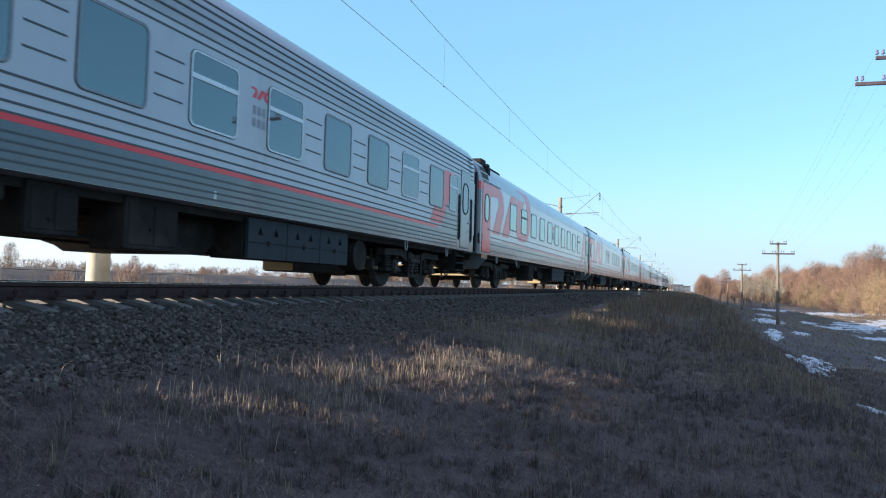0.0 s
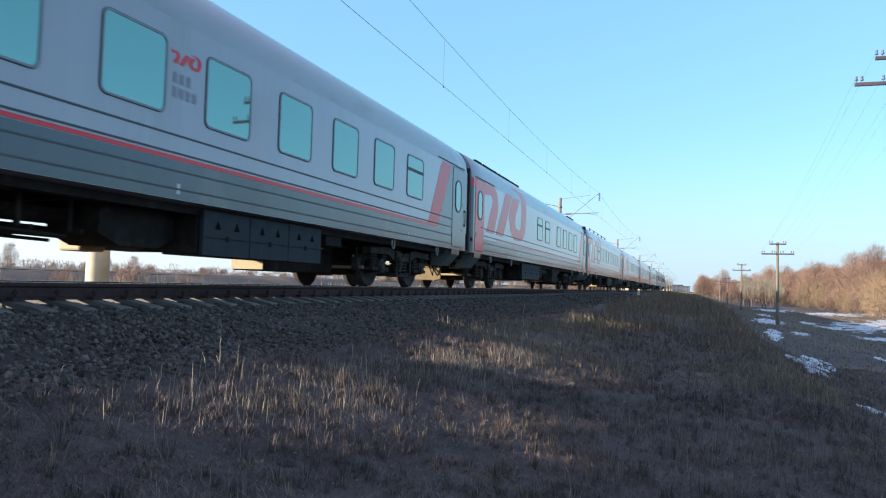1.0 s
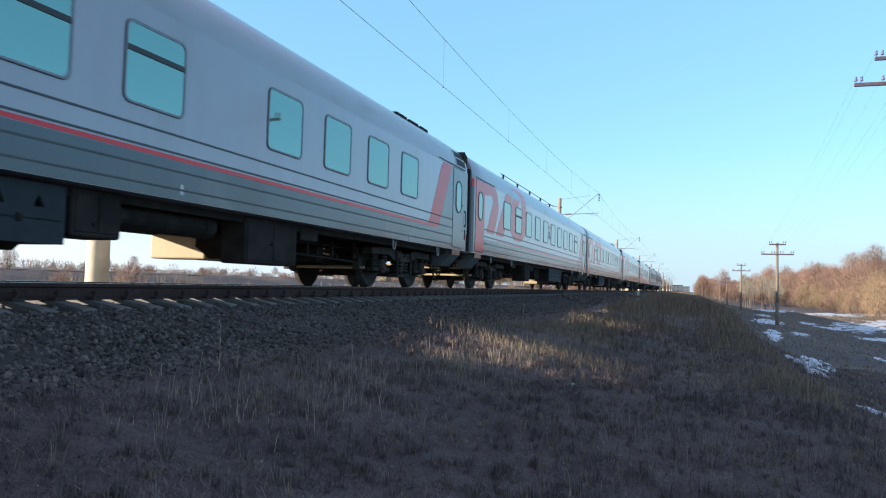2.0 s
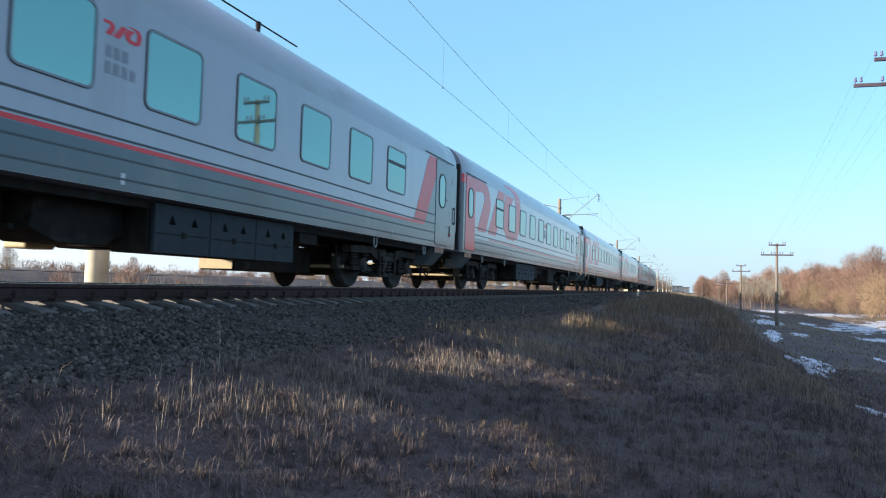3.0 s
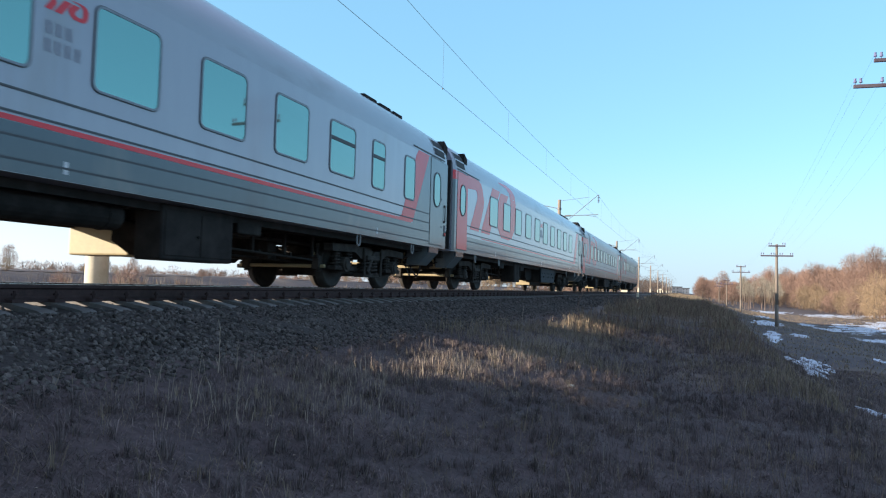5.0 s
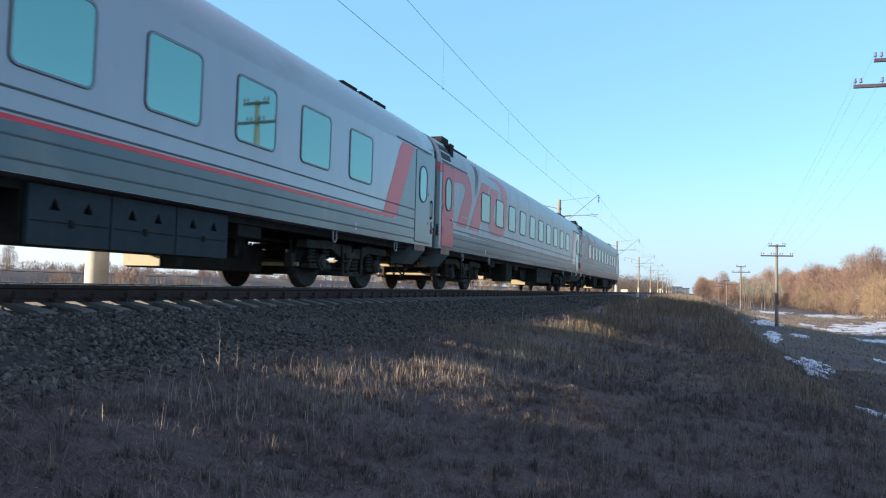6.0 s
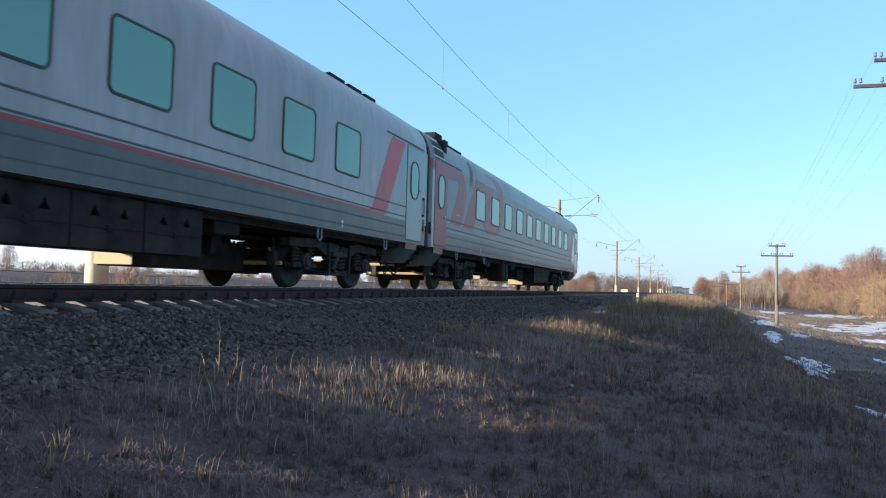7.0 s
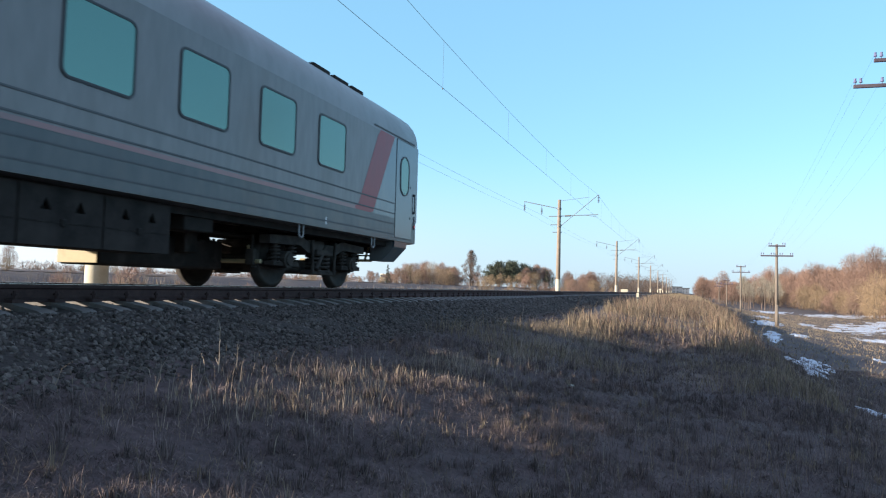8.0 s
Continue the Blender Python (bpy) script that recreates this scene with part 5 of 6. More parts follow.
def bare_tree(seed, height, width, lobes, twigs, stems=1, low=0.35, length=0.75, twig_w=0.013, puff=1.0, cone=False):
    """Wood (trunk and limbs) and a rounded, hazy crown of fine bare twigs grown in lobes."""
    rnd = random.Random(seed)
    V, F, TV, TF = [], [], [], []
    heads = []
    for i in range(lobes):
        u = (i + 0.5) / lobes
        ang = 2.4 * i + rnd.uniform(-0.5, 0.5)
        z = height * (low + (0.86 - low) * u)
        reach = width * ((1 - u) ** 0.8 if cone else 1 - 0.75 * u ** 1.6) * rnd.uniform(0.45, 1.0)
        heads.append((Vector((math.cos(ang) * reach, math.sin(ang) * reach, z)), puff * width * rnd.uniform(0.42, 0.62) * (1.05 - 0.3 * u)))
    roots = [Vector((rnd.uniform(-0.15, 0.15) * (stems - 1), rnd.uniform(-0.15, 0.15) * (stems - 1), 0)) for _ in range(stems)]
    r0 = height * 0.013 / math.sqrt(stems) + 0.02
    for s in roots:
        p, d = s, Vector((s.x * 0.3, s.y * 0.3, 1)).normalized()
        for i in range(5):
            q = p + d * height * 0.15
            branch(V, F, p, q, r0 * (1 - 0.16 * i), r0 * (1 - 0.16 * (i + 1)), 5)
            p = q
            d = (d + Vector((rnd.uniform(-1, 1), rnd.uniform(-1, 1), 0.2)) * 0.12).normalized()
    for c, r in heads:
        s = rnd.choice(roots)
        a = s + Vector((0, 0, max(0.1, c.z * rnd.uniform(0.35, 0.6))))
        m = a.lerp(c, 0.5) + Vector((rnd.uniform(-0.2, 0.2), rnd.uniform(-0.2, 0.2), -0.15))
        branch(V, F, a, m, r0 * 0.5, r0 * 0.36, 3)
        branch(V, F, m, c, r0 * 0.36, r0 * 0.2, 3)
        for _ in range(4):
            d = Vector((rnd.gauss(0, 1), rnd.gauss(0, 1), rnd.gauss(0.35, 0.8))).normalized()
            branch(V, F, c - Vector((0, 0, r * 0.3)), c + d * r * 0.8, 0.018, 0.008, 3)
        for _ in range(twigs // lobes):
            d = Vector((rnd.gauss(0, 1), rnd.gauss(0, 1), rnd.gauss(0.15, 0.9))).normalized()
            a = c + d * r * rnd.random() ** 0.45
            e = (d * 0.8 + Vector((rnd.gauss(0, 0.5), rnd.gauss(0, 0.5), rnd.gauss(0.55, 0.4)))).normalized()
            sliver(TV, TF, a, a + e * length * rnd.uniform(0.5, 1.2), twig_w, rnd)
    top = max(v.z for v in TV)
    k = height / top
    return [v * k for v in V], F, [v * k for v in TV], TF


def tree_thing(name, label, category, forms, twig):
    V, F, TV, TF = forms
    t = thing(name, label, category)
    part("trunk", raw("trunk", V, F, M["bark"]), None, t)
    part("crown", raw("crown", TV, TF, M[twig]), None, t)
    return t


def conifer(seed, height, width, bare=0.15, dense=1.0, taper=0.75, thick=0.06):
    rnd = random.Random(seed)
    V, F, TV, TF = [], [], [], []
    branch(V, F, Vector((0, 0, -0.2)), Vector((0, 0, height)), height * 0.016, 0.02, 7)
    n = int(height * 10 * dense)
    for i in range(n):
        u = bare + (1 - bare) * i / n
        z = height * u
        reach = width * (1 - u) ** taper * rnd.uniform(0.7, 1.1) + 0.15
        ang = rnd.uniform(0, 2 * math.pi)
        d = Vector((math.cos(ang), math.sin(ang), rnd.uniform(-0.25, 0.15)))
        a = Vector((0, 0, z))
        b = a + d * reach
        branch(V, F, a, b, 0.03, 0.008, 3)
        for _ in range(int(10 + reach * 9)):
            p = a.lerp(b, rnd.uniform(0.2, 1.0))
            e = Vector((rnd.uniform(-1, 1), rnd.uniform(-1, 1), rnd.uniform(-0.8, 0.5))).normalized()
            sliver(TV, TF, p, p + e * rnd.uniform(0.25, 0.55), thick, rnd)
    return V, F, TV, TF


def pine(seed, height, width):
    """A pine: bare trunk and a rounded crown of needle clumps."""
    rnd = random.Random(seed)
    V, F, TV, TF = [], [], [], []
    branch(V, F, Vector((0, 0, -0.2)), Vector((0, 0, height * 0.95)), height * 0.02, 0.04, 7)
    for i in range(38):
        u = rnd.uniform(0.22, 0.97)
        ang = rnd.uniform(0, 2 * math.pi)
        reach = width * math.sin(math.pi * min(1, (u - 0.1) / 0.9)) ** 0.7 * rnd.uniform(0.5, 1)
        a = Vector((0, 0, height * (u - 0.06)))
        b = Vector((math.cos(ang) * reach, math.sin(ang) * reach, height * u))
        branch(V, F, a, b, 0.06, 0.02, 3)
        for _ in range(60):
            p = b + Vector((rnd.gauss(0, 0.5), rnd.gauss(0, 0.5), rnd.gauss(0, 0.36)))
            e = Vector((rnd.uniform(-1, 1), rnd.uniform(-1, 1), rnd.uniform(-0.3, 1))).normalized()
            sliver(TV, TF, p, p + e * 0.4, 0.07, rnd)
    return V, F, TV, TF


def vegetation():
    rnd = random.Random(11)
    base = [
        tree_thing("bare_tree", "bare russet deciduous tree at the wood's edge", "tree", bare_tree(1, 8.6, 2.5, 11, 4000, 1, 0.34), "twig"),
        tree_thing("bare_tree", "bare russet deciduous tree with a broad rounded crown", "tree", bare_tree(2, 9.2, 3.1, 13, 4400, 1, 0.30), "twig"),
        tree_thing("bare_tree", "bare multi-stemmed tree with reddish twigs", "tree", bare_tree(3, 7.8, 2.4, 11, 3800, 3, 0.22), "twig"),
        tree_thing("bare_shrub", "leafless ochre willow shrub at the field edge", "shrub", bare_tree(4, 4.4, 2.0, 9, 2500, 5, 0.14, 0.6, 0.012), "twig2"),
        tree_thing("bare_shrub", "leafless russet shrub at the wood edge", "shrub", bare_tree(5, 3.4, 1.7, 8, 2100, 5, 0.14, 0.55, 0.012), "twig"),
    ]
    for t in base:
        t["group"] = "trees and shrubs"
    spots = []
    # the wood right of the line: front row of shrubs, trees behind
    y = 133.0
    while y < 560:
        x = max(24.5, 42.2 - 0.030 * (y - 138) + rnd.uniform(-2.2, 2.2))
        spots.append((rnd.choice((3, 3, 4)), x, y + rnd.uniform(-3, 3), rnd.uniform(1.3, 2.1)))
        for d in (5.8, 10.9, 16.7):
            spots.append((rnd.choice((0, 1, 2, 2)), x + d + rnd.uniform(-3.6, 3.6), y + rnd.uniform(-4.4, 4.4), rnd.uniform(1.25, 1.86)))
        y += 4.4 + (y - 130) * 0.035
    for x, y, s in ((48.8, 121.8, 1.42), (53.2, 130.5, 1.67), (56.1, 116.0, 1.52), (60.4, 127.6, 1.74), (45.2, 130.5, 1.3), (51.0, 137.8, 1.59), (47.4, 142.1, 1.59), (57.5, 137.8, 1.74)):
        spots.append((rnd.choice((0, 1, 2)), x, y, s))
    for k in range(56):
        y = rnd.uniform(230, 400)
        spots.append((rnd.choice((0, 1, 2, 2)), 7.5 + y * rnd.uniform(0.011, 0.065), y, rnd.uniform(0.8, 1.12)))
    # left of the line: hedges and trees behind the road
    for k in range(18):
        spots.append((rnd.choice((3, 4)), rnd.uniform(-75, -48), 20 + k * 10 + rnd.uniform(-3, 3), rnd.uniform(0.3, 0.5)))
    for k in range(24):
        spots.append((rnd.choice((2, 3, 4)), rnd.uniform(-80, -52), 120 + k * 9 + rnd.uniform(-4, 4), rnd.uniform(0.35, 0.55)))
    for k in range(14):
        spots.append((rnd.choice((3, 4)), rnd.uniform(-22, -13), 95 + k * 14, rnd.uniform(0.5, 0.9)))
    for x, y, k, q in ((-44, 128, 3, 1.0), (-43, 131, 3, 0.8), (-41.5, 134, 3, 1.15), (-42.5, 133, 4, 1.2), (-40.4, 137, 3, 0.95), (-38.5, 138, 3, 0.75), (-40, 140, 3, 1.0), (-26, 160, 3, 1.15), (-27.5, 158, 4, 1.0), (-45.5, 127, 4, 1.1), (-47, 130, 3, 0.9), (-37, 141, 4, 0.9), (-9.5, 121, 2, 0.5), (-8.2, 124, 3, 0.9), (-11, 118, 2, 0.48), (-12.5, 126, 3, 0.9)):
        spots.append((k, x, y, q))
    for x, y, q in ((-35.4, 157, 0.75), (-33.6, 159, 0.85), (-31.4, 158, 0.7), (-29.6, 161, 0.85), (-27.6, 160, 0.7), (-36.8, 158, 0.6), (-25.5, 158, 0.6)):
        spots.append((3, x, y, q))
    spots += [(4, -15.0, 24.0, 0.62), (4, -13.4, 25.5, 0.5), (4, -17.5, 23.0, 0.5), (4, -11.0, 27.0, 0.4)]
    # thin bare trees beyond the track, in loose groups
    for lo, hi, n, a, b in ((-62, -48, 18, 0.55, 0.82), (-30, -24, 7, 0.6, 0.85), (-22, -12, 14, 0.5, 0.75), (-80, -62, 10, 0.3, 0.5), (-43, -36, 5, 0.35, 0.5)):
        for k in range(n):
            spots.append((rnd.choice((0, 2, 2)), rnd.uniform(lo, hi), rnd.uniform(160, 182), rnd.uniform(a, b)))
    for k in range(16):
        spots.append((rnd.choice((2, 3, 4)), rnd.uniform(-150, -110), 20 + k * 16, rnd.uniform(0.4, 0.7)))
    used = set()
    for kind, x, y, s in spots:
        m = pose(x, y, ground_z(x, y) - 0.05, 0, 0, rnd.uniform(0, 360)) @ Matrix.Diagonal((s, s, s * rnd.uniform(0.9, 1.1), 1))
        if kind not in used:
            used.add(kind)
            base[kind].matrix_basis = m
        else:
            c = copy_thing(base[kind], m)
            c.scale = m.to_scale()
    # slim pale trunks at the wood's edge
    birch = None
    for i in range(22):
        y = rnd.uniform(175, 265)
        x, h = 7.6 + y * rnd.uniform(0.058, 0.108), rnd.uniform(0.78, 1.16)
        m = pose(x, y, ground_z(x, y) - 0.05, 0, 0, 70 * i) @ Matrix.Diagonal((h, h, h, 1))
        if birch is None:
            birch = tree_thing("birch_tree", "slim bare birch with a pale trunk", "tree", bare_tree(14, 8.4, 1.3, 9, 1300, 2, 0.45, 0.7, 0.012), "twig2")
            birch.children[0].data.materials[0] = M["birch"]
            birch["group"] = "birches at the wood edge"
            birch.matrix_basis = m
        else:
            copy_thing(birch, m).scale = (h, h, h)
    lone = tree_thing("lone_tree", "lone bare larch with a conical crown", "tree", bare_tree(8, 8.2, 2.6, 46, 5200, 1, 0.24, 0.45, 0.014, 0.34, True), "bark")
    x, y = -36.2, 143.8
    lone.matrix_basis = pose(x, y, ground_z(x, y))
    first = None
    for i, (x, y, h) in enumerate(((-37.6, 165, 0.85), (-36.3, 168, 0.95), (-35.0, 164, 1.0), (-33.6, 169, 1.02), (-32.3, 165, 1.0), (-31.0, 170, 0.95), (-29.8, 172, 0.85), (-34.4, 173, 1.05), (-38.4, 171, 0.8))):
        m = pose(x, y, ground_z(x, y), 0, 0, 60 * i) @ Matrix.Diagonal((h, h, h, 1))
        if first is None:
            first = tree_thing("pine_tree", "dark green pine tree in a small grove", "tree", pine(21, 5.9, 2.3), "needle")
            first["group"] = "pine grove"
            first.matrix_basis = m
        else:
            copy_thing(first, m).scale = (h, h, h)
    spruce = None
    for i, (x, y, h) in enumerate(((-22.9, 159, 0.55), (-21.2, 157.5, 0.42), (-58, 150, 0.5), (-55, 156, 0.45))):
        m = pose(x, y, ground_z(x, y), 0, 0, 80 * i) @ Matrix.Diagonal((h, h, h, 1))
        if spruce is None:
            spruce = tree_thing("spruce_tree", "small dark green spruce tree", "tree", conifer(31, 9.0, 2.0, 0.05, 1.0), "needle")
            spruce.matrix_basis = m
        else:
            copy_thing(spruce, m).scale = (h, h, h)
    # distant woods closing the horizon
    for name, x0, x1, y0, y1, n, lo, hi, mat in (("far_wood", -60, -9, 430, 800, 400, 9, 15, "bark"), ("far_wood", 30, 120, 420, 800, 160, 5, 9, "twig"), ("far_wood", -420, -160, 60, 700, 420, 2.5, 4.5, "twig")):
        V, F = [], []
        r2 = random.Random(n)
        for _ in range(n):
            cx, cy, h = r2.uniform(x0, x1), r2.uniform(y0, y1), r2.uniform(lo, hi)
            zb = ground_z(cx, cy)
            for _ in range(100):
                a = Vector((cx + r2.gauss(0, 1.4), cy + r2.gauss(0, 1.4), zb + h * r2.random() ** 1.3 * 0.8))
                sliver(V, F, a, a + Vector((r2.gauss(0, 0.5), r2.gauss(0, 0.5), r2.uniform(0.4, 1.5))), r2.uniform(0.04, 0.11), r2)
        tagged(new(name, raw(name, V, F, M[mat])), "distant leafless brown woodland strip", "woodland", kind="stuff")


vegetation()


# ---- grass ----
def blades(name, count, area, height, width, mat, seed, label, lay=0.5, keep=None, flat=1.0):
    """Many bent blades in one sheet of grass."""
    rs = np.random.RandomState(seed)
    x = rs.uniform(area[0], area[1], count)
    y = rs.uniform(area[2], area[3], count)
    if keep is not None:
        ok = keep(x, y, rs)
        x, y = x[ok], y[ok]
    n = len(x)
    z = np.array([ground_z(a, b) for a, b in zip(x, y)]) - 0.01
    h = rs.uniform(height[0], height[1], n) * (0.6 + 0.4 * rs.rand(n))
    a = rs.uniform(0, 2 * np.pi, n)
    ln = lay * rs.rand(n) ** (0.28 if lay > 0.85 else 0.5)
    dx, dy = np.cos(a) * ln, np.sin(a) * ln
    b = rs.uniform(0, 2 * np.pi, n)
    w = rs.uniform(0.5, 1.2, n) * width
    wx, wy = np.cos(b) * w, np.sin(b) * w
    p0 = np.stack([x - wx, y - wy, z], 1)
    p1 = np.stack([x + wx, y + wy, z], 1)
    mx, my, mz = x + dx * h * 0.35, y + dy * h * 0.35, z + h * 0.6 * flat
    p2 = np.stack([mx + wx * 0.7, my + wy * 0.7, mz], 1)
    p3 = np.stack([mx - wx * 0.7, my - wy * 0.7, mz], 1)
    p4 = np.stack([x + dx * h, y + dy * h, z + h * flat * rs.uniform(0.1 if flat < 1 else 1.0, 1.0, n) * np.sqrt(np.maximum(0.02, 1 - ln * ln * 0.95))], 1)
    verts = np.stack([p0, p1, p2, p3, p4], 1).reshape(-1, 3)
    k = np.arange(n) * 5
    quads = np.stack([k, k + 1, k + 2, k + 3], 1)
    tris = np.stack([k + 3, k + 2, k + 4], 1)
    me = bpy.data.meshes.new(name)
    me.from_pydata(verts.tolist(), [], quads.tolist() + tris.tolist())
    me.materials.append(M[mat])
    tagged(new(name, me), label, "grass", kind="stuff")


def tussocks(name, count, area, per, height, width, mat, seed, label, keep):
    """Clumps of blades that spring from one root and arch outwards."""
    rs = np.random.RandomState(seed)
    cx, cy = rs.uniform(area[0], area[1], count), rs.uniform(area[2], area[3], count)
    ok = keep(cx, cy, rs)
    cx, cy = np.repeat(cx[ok], per), np.repeat(cy[ok], per)
    size = np.repeat(rs.uniform(0.55, 1.25, ok.sum()), per)
    n = len(cx)
    a = rs.uniform(0, 2 * np.pi, n)
    r = np.abs(rs.normal(0, 0.035, n)) * size
    x, y = cx + np.cos(a) * r, cy + np.sin(a) * r
    z = np.array([ground_z(p, q) for p, q in zip(x, y)]) - 0.01
    h = rs.uniform(height[0], height[1], n) * size
    ln = rs.uniform(0.1, 1.0, n) ** 1.3
    w = rs.uniform(0.5, 1.2, n) * width
    wx, wy = -np.sin(a) * w, np.cos(a) * w
    mx, my, mz = x + np.cos(a) * h * ln * 0.35, y + np.sin(a) * h * ln * 0.35, z + h * 0.62
    tip = z + h * (1.0 - 0.75 * ln ** 1.5)
    verts = np.stack([np.stack(p, 1) for p in ((x - wx, y - wy, z), (x + wx, y + wy, z), (mx + wx * 0.7, my + wy * 0.7, mz), (mx - wx * 0.7, my - wy * 0.7, mz), (x + np.cos(a) * h * ln, y + np.sin(a) * h * ln, tip))], 1).reshape(-1, 3)
    k = np.arange(n) * 5
    me = bpy.data.meshes.new(name)
    me.from_pydata(verts.tolist(), [], np.stack([k, k + 1, k + 2, k + 3], 1).tolist() + np.stack([k + 3, k + 2, k + 4], 1).tolist())
    me.materials.append(M[mat])
    tagged(new(name, me), label, "grass", kind="stuff")


def in_view(x, y):
    return (x > 7.532 - 1.35 * y - 1.0) & (x < 7.532 + 0.26 * y + 1.2)


def clumped(density):
    def keep(x, y, rs):
        f = np.array([noise.noise((a * 1.1, b * 1.1, 9.0)) for a, b in zip(x, y)])
        g = np.array([noise.noise((a * 4.0, b * 3.0, 19.0)) for a, b in zip(x, y)])
        return in_view(x, y) & (rs.rand(len(x)) < density * np.clip(0.70 + 1.2 * f + 0.8 * g, 0.36, 1.0)) & (rs.rand(len(x)) < np.clip((x - 2.7) * 1.5, 0.02, 1))
    return keep


def tall_zone(x, y, rs):
    f = np.array([noise.noise((a * 0.7, b * 0.7, 3.0)) for a, b in zip(x, y)])
    line = np.exp(-((x - (3.62 + 0.10 * y)) / 0.55) ** 2) * 0.85 * np.clip((y - 3.6) / 1.5, 0, 1)
    return in_view(x, y) & (rs.rand(len(x)) < np.clip(line * (0.6 + 1.2 * f), 0, 1))


def bank_zone(x, y, rs):
    f = np.array([noise.noise((a * 0.35, b * 0.35, 7.0)) for a, b in zip(x, y)])
    return in_view(x, y) & (rs.rand(len(x)) < np.clip(0.28 + 1.6 * f, 0.03, 1)) & (x > 2.9 + np.clip((y - 14) * 0.2, 0, 1.2))


def grass():
    blades("matted_grass", 240000, (2.2, 11.0, 1.6, 11), (0.08, 0.22), 0.0026, "turf", 1, "matted dead grass, grey-brown, low on the ground", 1.0, clumped(1.0), 0.42)
    blades("matted_grass", 140000, (2.6, 14, 11, 28), (0.08, 0.26), 0.005, "turf", 2, "matted dead grass, grey-brown, low on the ground", 1.0, clumped(1.0), 0.5)
    blades("dry_grass", 22000, (2.5, 11.0, 1.6, 11), (0.05, 0.20), 0.0016, "straw", 3, "dry straw-coloured grass litter", 1.0, clumped(0.8), 0.35)
    blades("dry_stems", 8000, (3.0, 11.0, 1.6, 12), (0.08, 0.24), 0.0016, "straw", 12, "thin pale dead stems leaning all ways out of the turf", 0.75, clumped(0.9))
    blades("dry_stems", 4000, (4.0, 10.0, 1.6, 6.5), (0.05, 0.20), 0.0019, "straw", 21, "thin pale dead stems leaning all ways out of the turf", 0.85, clumped(0.7))
    blades("leaf_litter", 3000, (3.0, 10.0, 1.8, 11), (0.03, 0.06), 0.011, "stalk", 22, "scattered pale dead leaves in the grass", 0.95, clumped(1.0), 0.5)
    tussocks("grass_tussocks", 2600, (3.2, 11.0, 1.6, 12), 34, (0.06, 0.17), 0.0030, "turf", 31, "arching tussocks of dead grey-brown grass", clumped(0.9))
    tussocks("grass_tussocks", 1500, (5.0, 12.0, 10, 26), 30, (0.06, 0.20), 0.0045, "turf", 32, "arching tussocks of dead grey-brown grass", clumped(0.9))
    tussocks("straw_tussocks", 420, (3.4, 10.5, 1.6, 11), 22, (0.06, 0.20), 0.0020, "straw", 33, "small straw-coloured tussocks of dead grass", clumped(0.8))
    blades("dry_weeds", 5500, (6.2, 12.0, 5.0, 25), (0.25, 0.85), 0.0024, "turf", 13, "tall thin grey-brown dead weeds on the bank", 0.5, bank_zone)
    blades("dry_weeds", 4500, (6.0, 13.0, 2.5, 25), (0.15, 0.7), 0.0022, "straw", 16, "tall thin pale dead weeds on the bank", 0.4, bank_zone)
    blades("tall_dry_grass", 48000, (2.9, 7.8, 3.0, 18), (0.05, 0.20), 0.0024, "stalk", 4, "tall upright dry stalks beside the ballast", 0.42, tall_zone)
    blades("tall_dry_stalks", 7000, (2.9, 7.8, 3.0, 18), (0.18, 0.42), 0.0028, "stalk", 17, "taller upright dry stalks beside the ballast", 0.30, tall_zone)
    blades("bank_grass", 36000, (2.9, 9.9, 12, 34), (0.10, 0.48), 0.0045, "straw", 5, "dry straw-coloured bank grass", 0.7, bank_zone)
    blades("bank_grass", 36000, (3.4, 9.3, 20, 80), (0.25, 0.85), 0.009, "straw", 6, "tall dry straw-coloured bank grass", 0.6, bank_zone)
    blades("bank_grass", 22000, (2.9, 12.5, 80, 260), (0.35, 0.9), 0.03, "straw", 7, "dry straw-coloured bank grass", 0.5, lambda x, y, rs: in_view(x, y))
    blades("field_grass", 110000, (10.6, 54, 14, 160), (0.05, 0.24), 0.022, "straw", 8, "low dry field grass between snow patches", 0.9, lambda x, y, rs: in_view(x, y) & (rs.rand(len(x)) < 0.6))
    blades("bank_weeds", 15000, (4.4, 9.5, 20, 75), (0.35, 1.2), 0.008, "weed", 14, "tall brown dead weeds along the top of the bank", 0.7, bank_zone)
    # beyond the track
    blades("reed_grass", 6500, (-10, -5.5, 9, 24), (1.0, 1.9), 0.007, "straw", 15, "pale dry reeds beyond the track", 0.3, lambda x, y, rs: rs.rand(len(x)) < np.exp(-((y - 0.55 * (7.5 - x) - 7.9) / 3.2) ** 2))
    blades("reed_grass", 12000, (-20, -4.2, 8, 60), (0.3, 0.8), 0.008, "stalk", 9, "pale dry reeds beyond the track", 0.4)
    blades("reed_grass", 10000, (-26, -4.5, 60, 240), (0.3, 0.8), 0.02, "stalk", 10, "pale dry reeds beyond the track", 0.4)


grass()


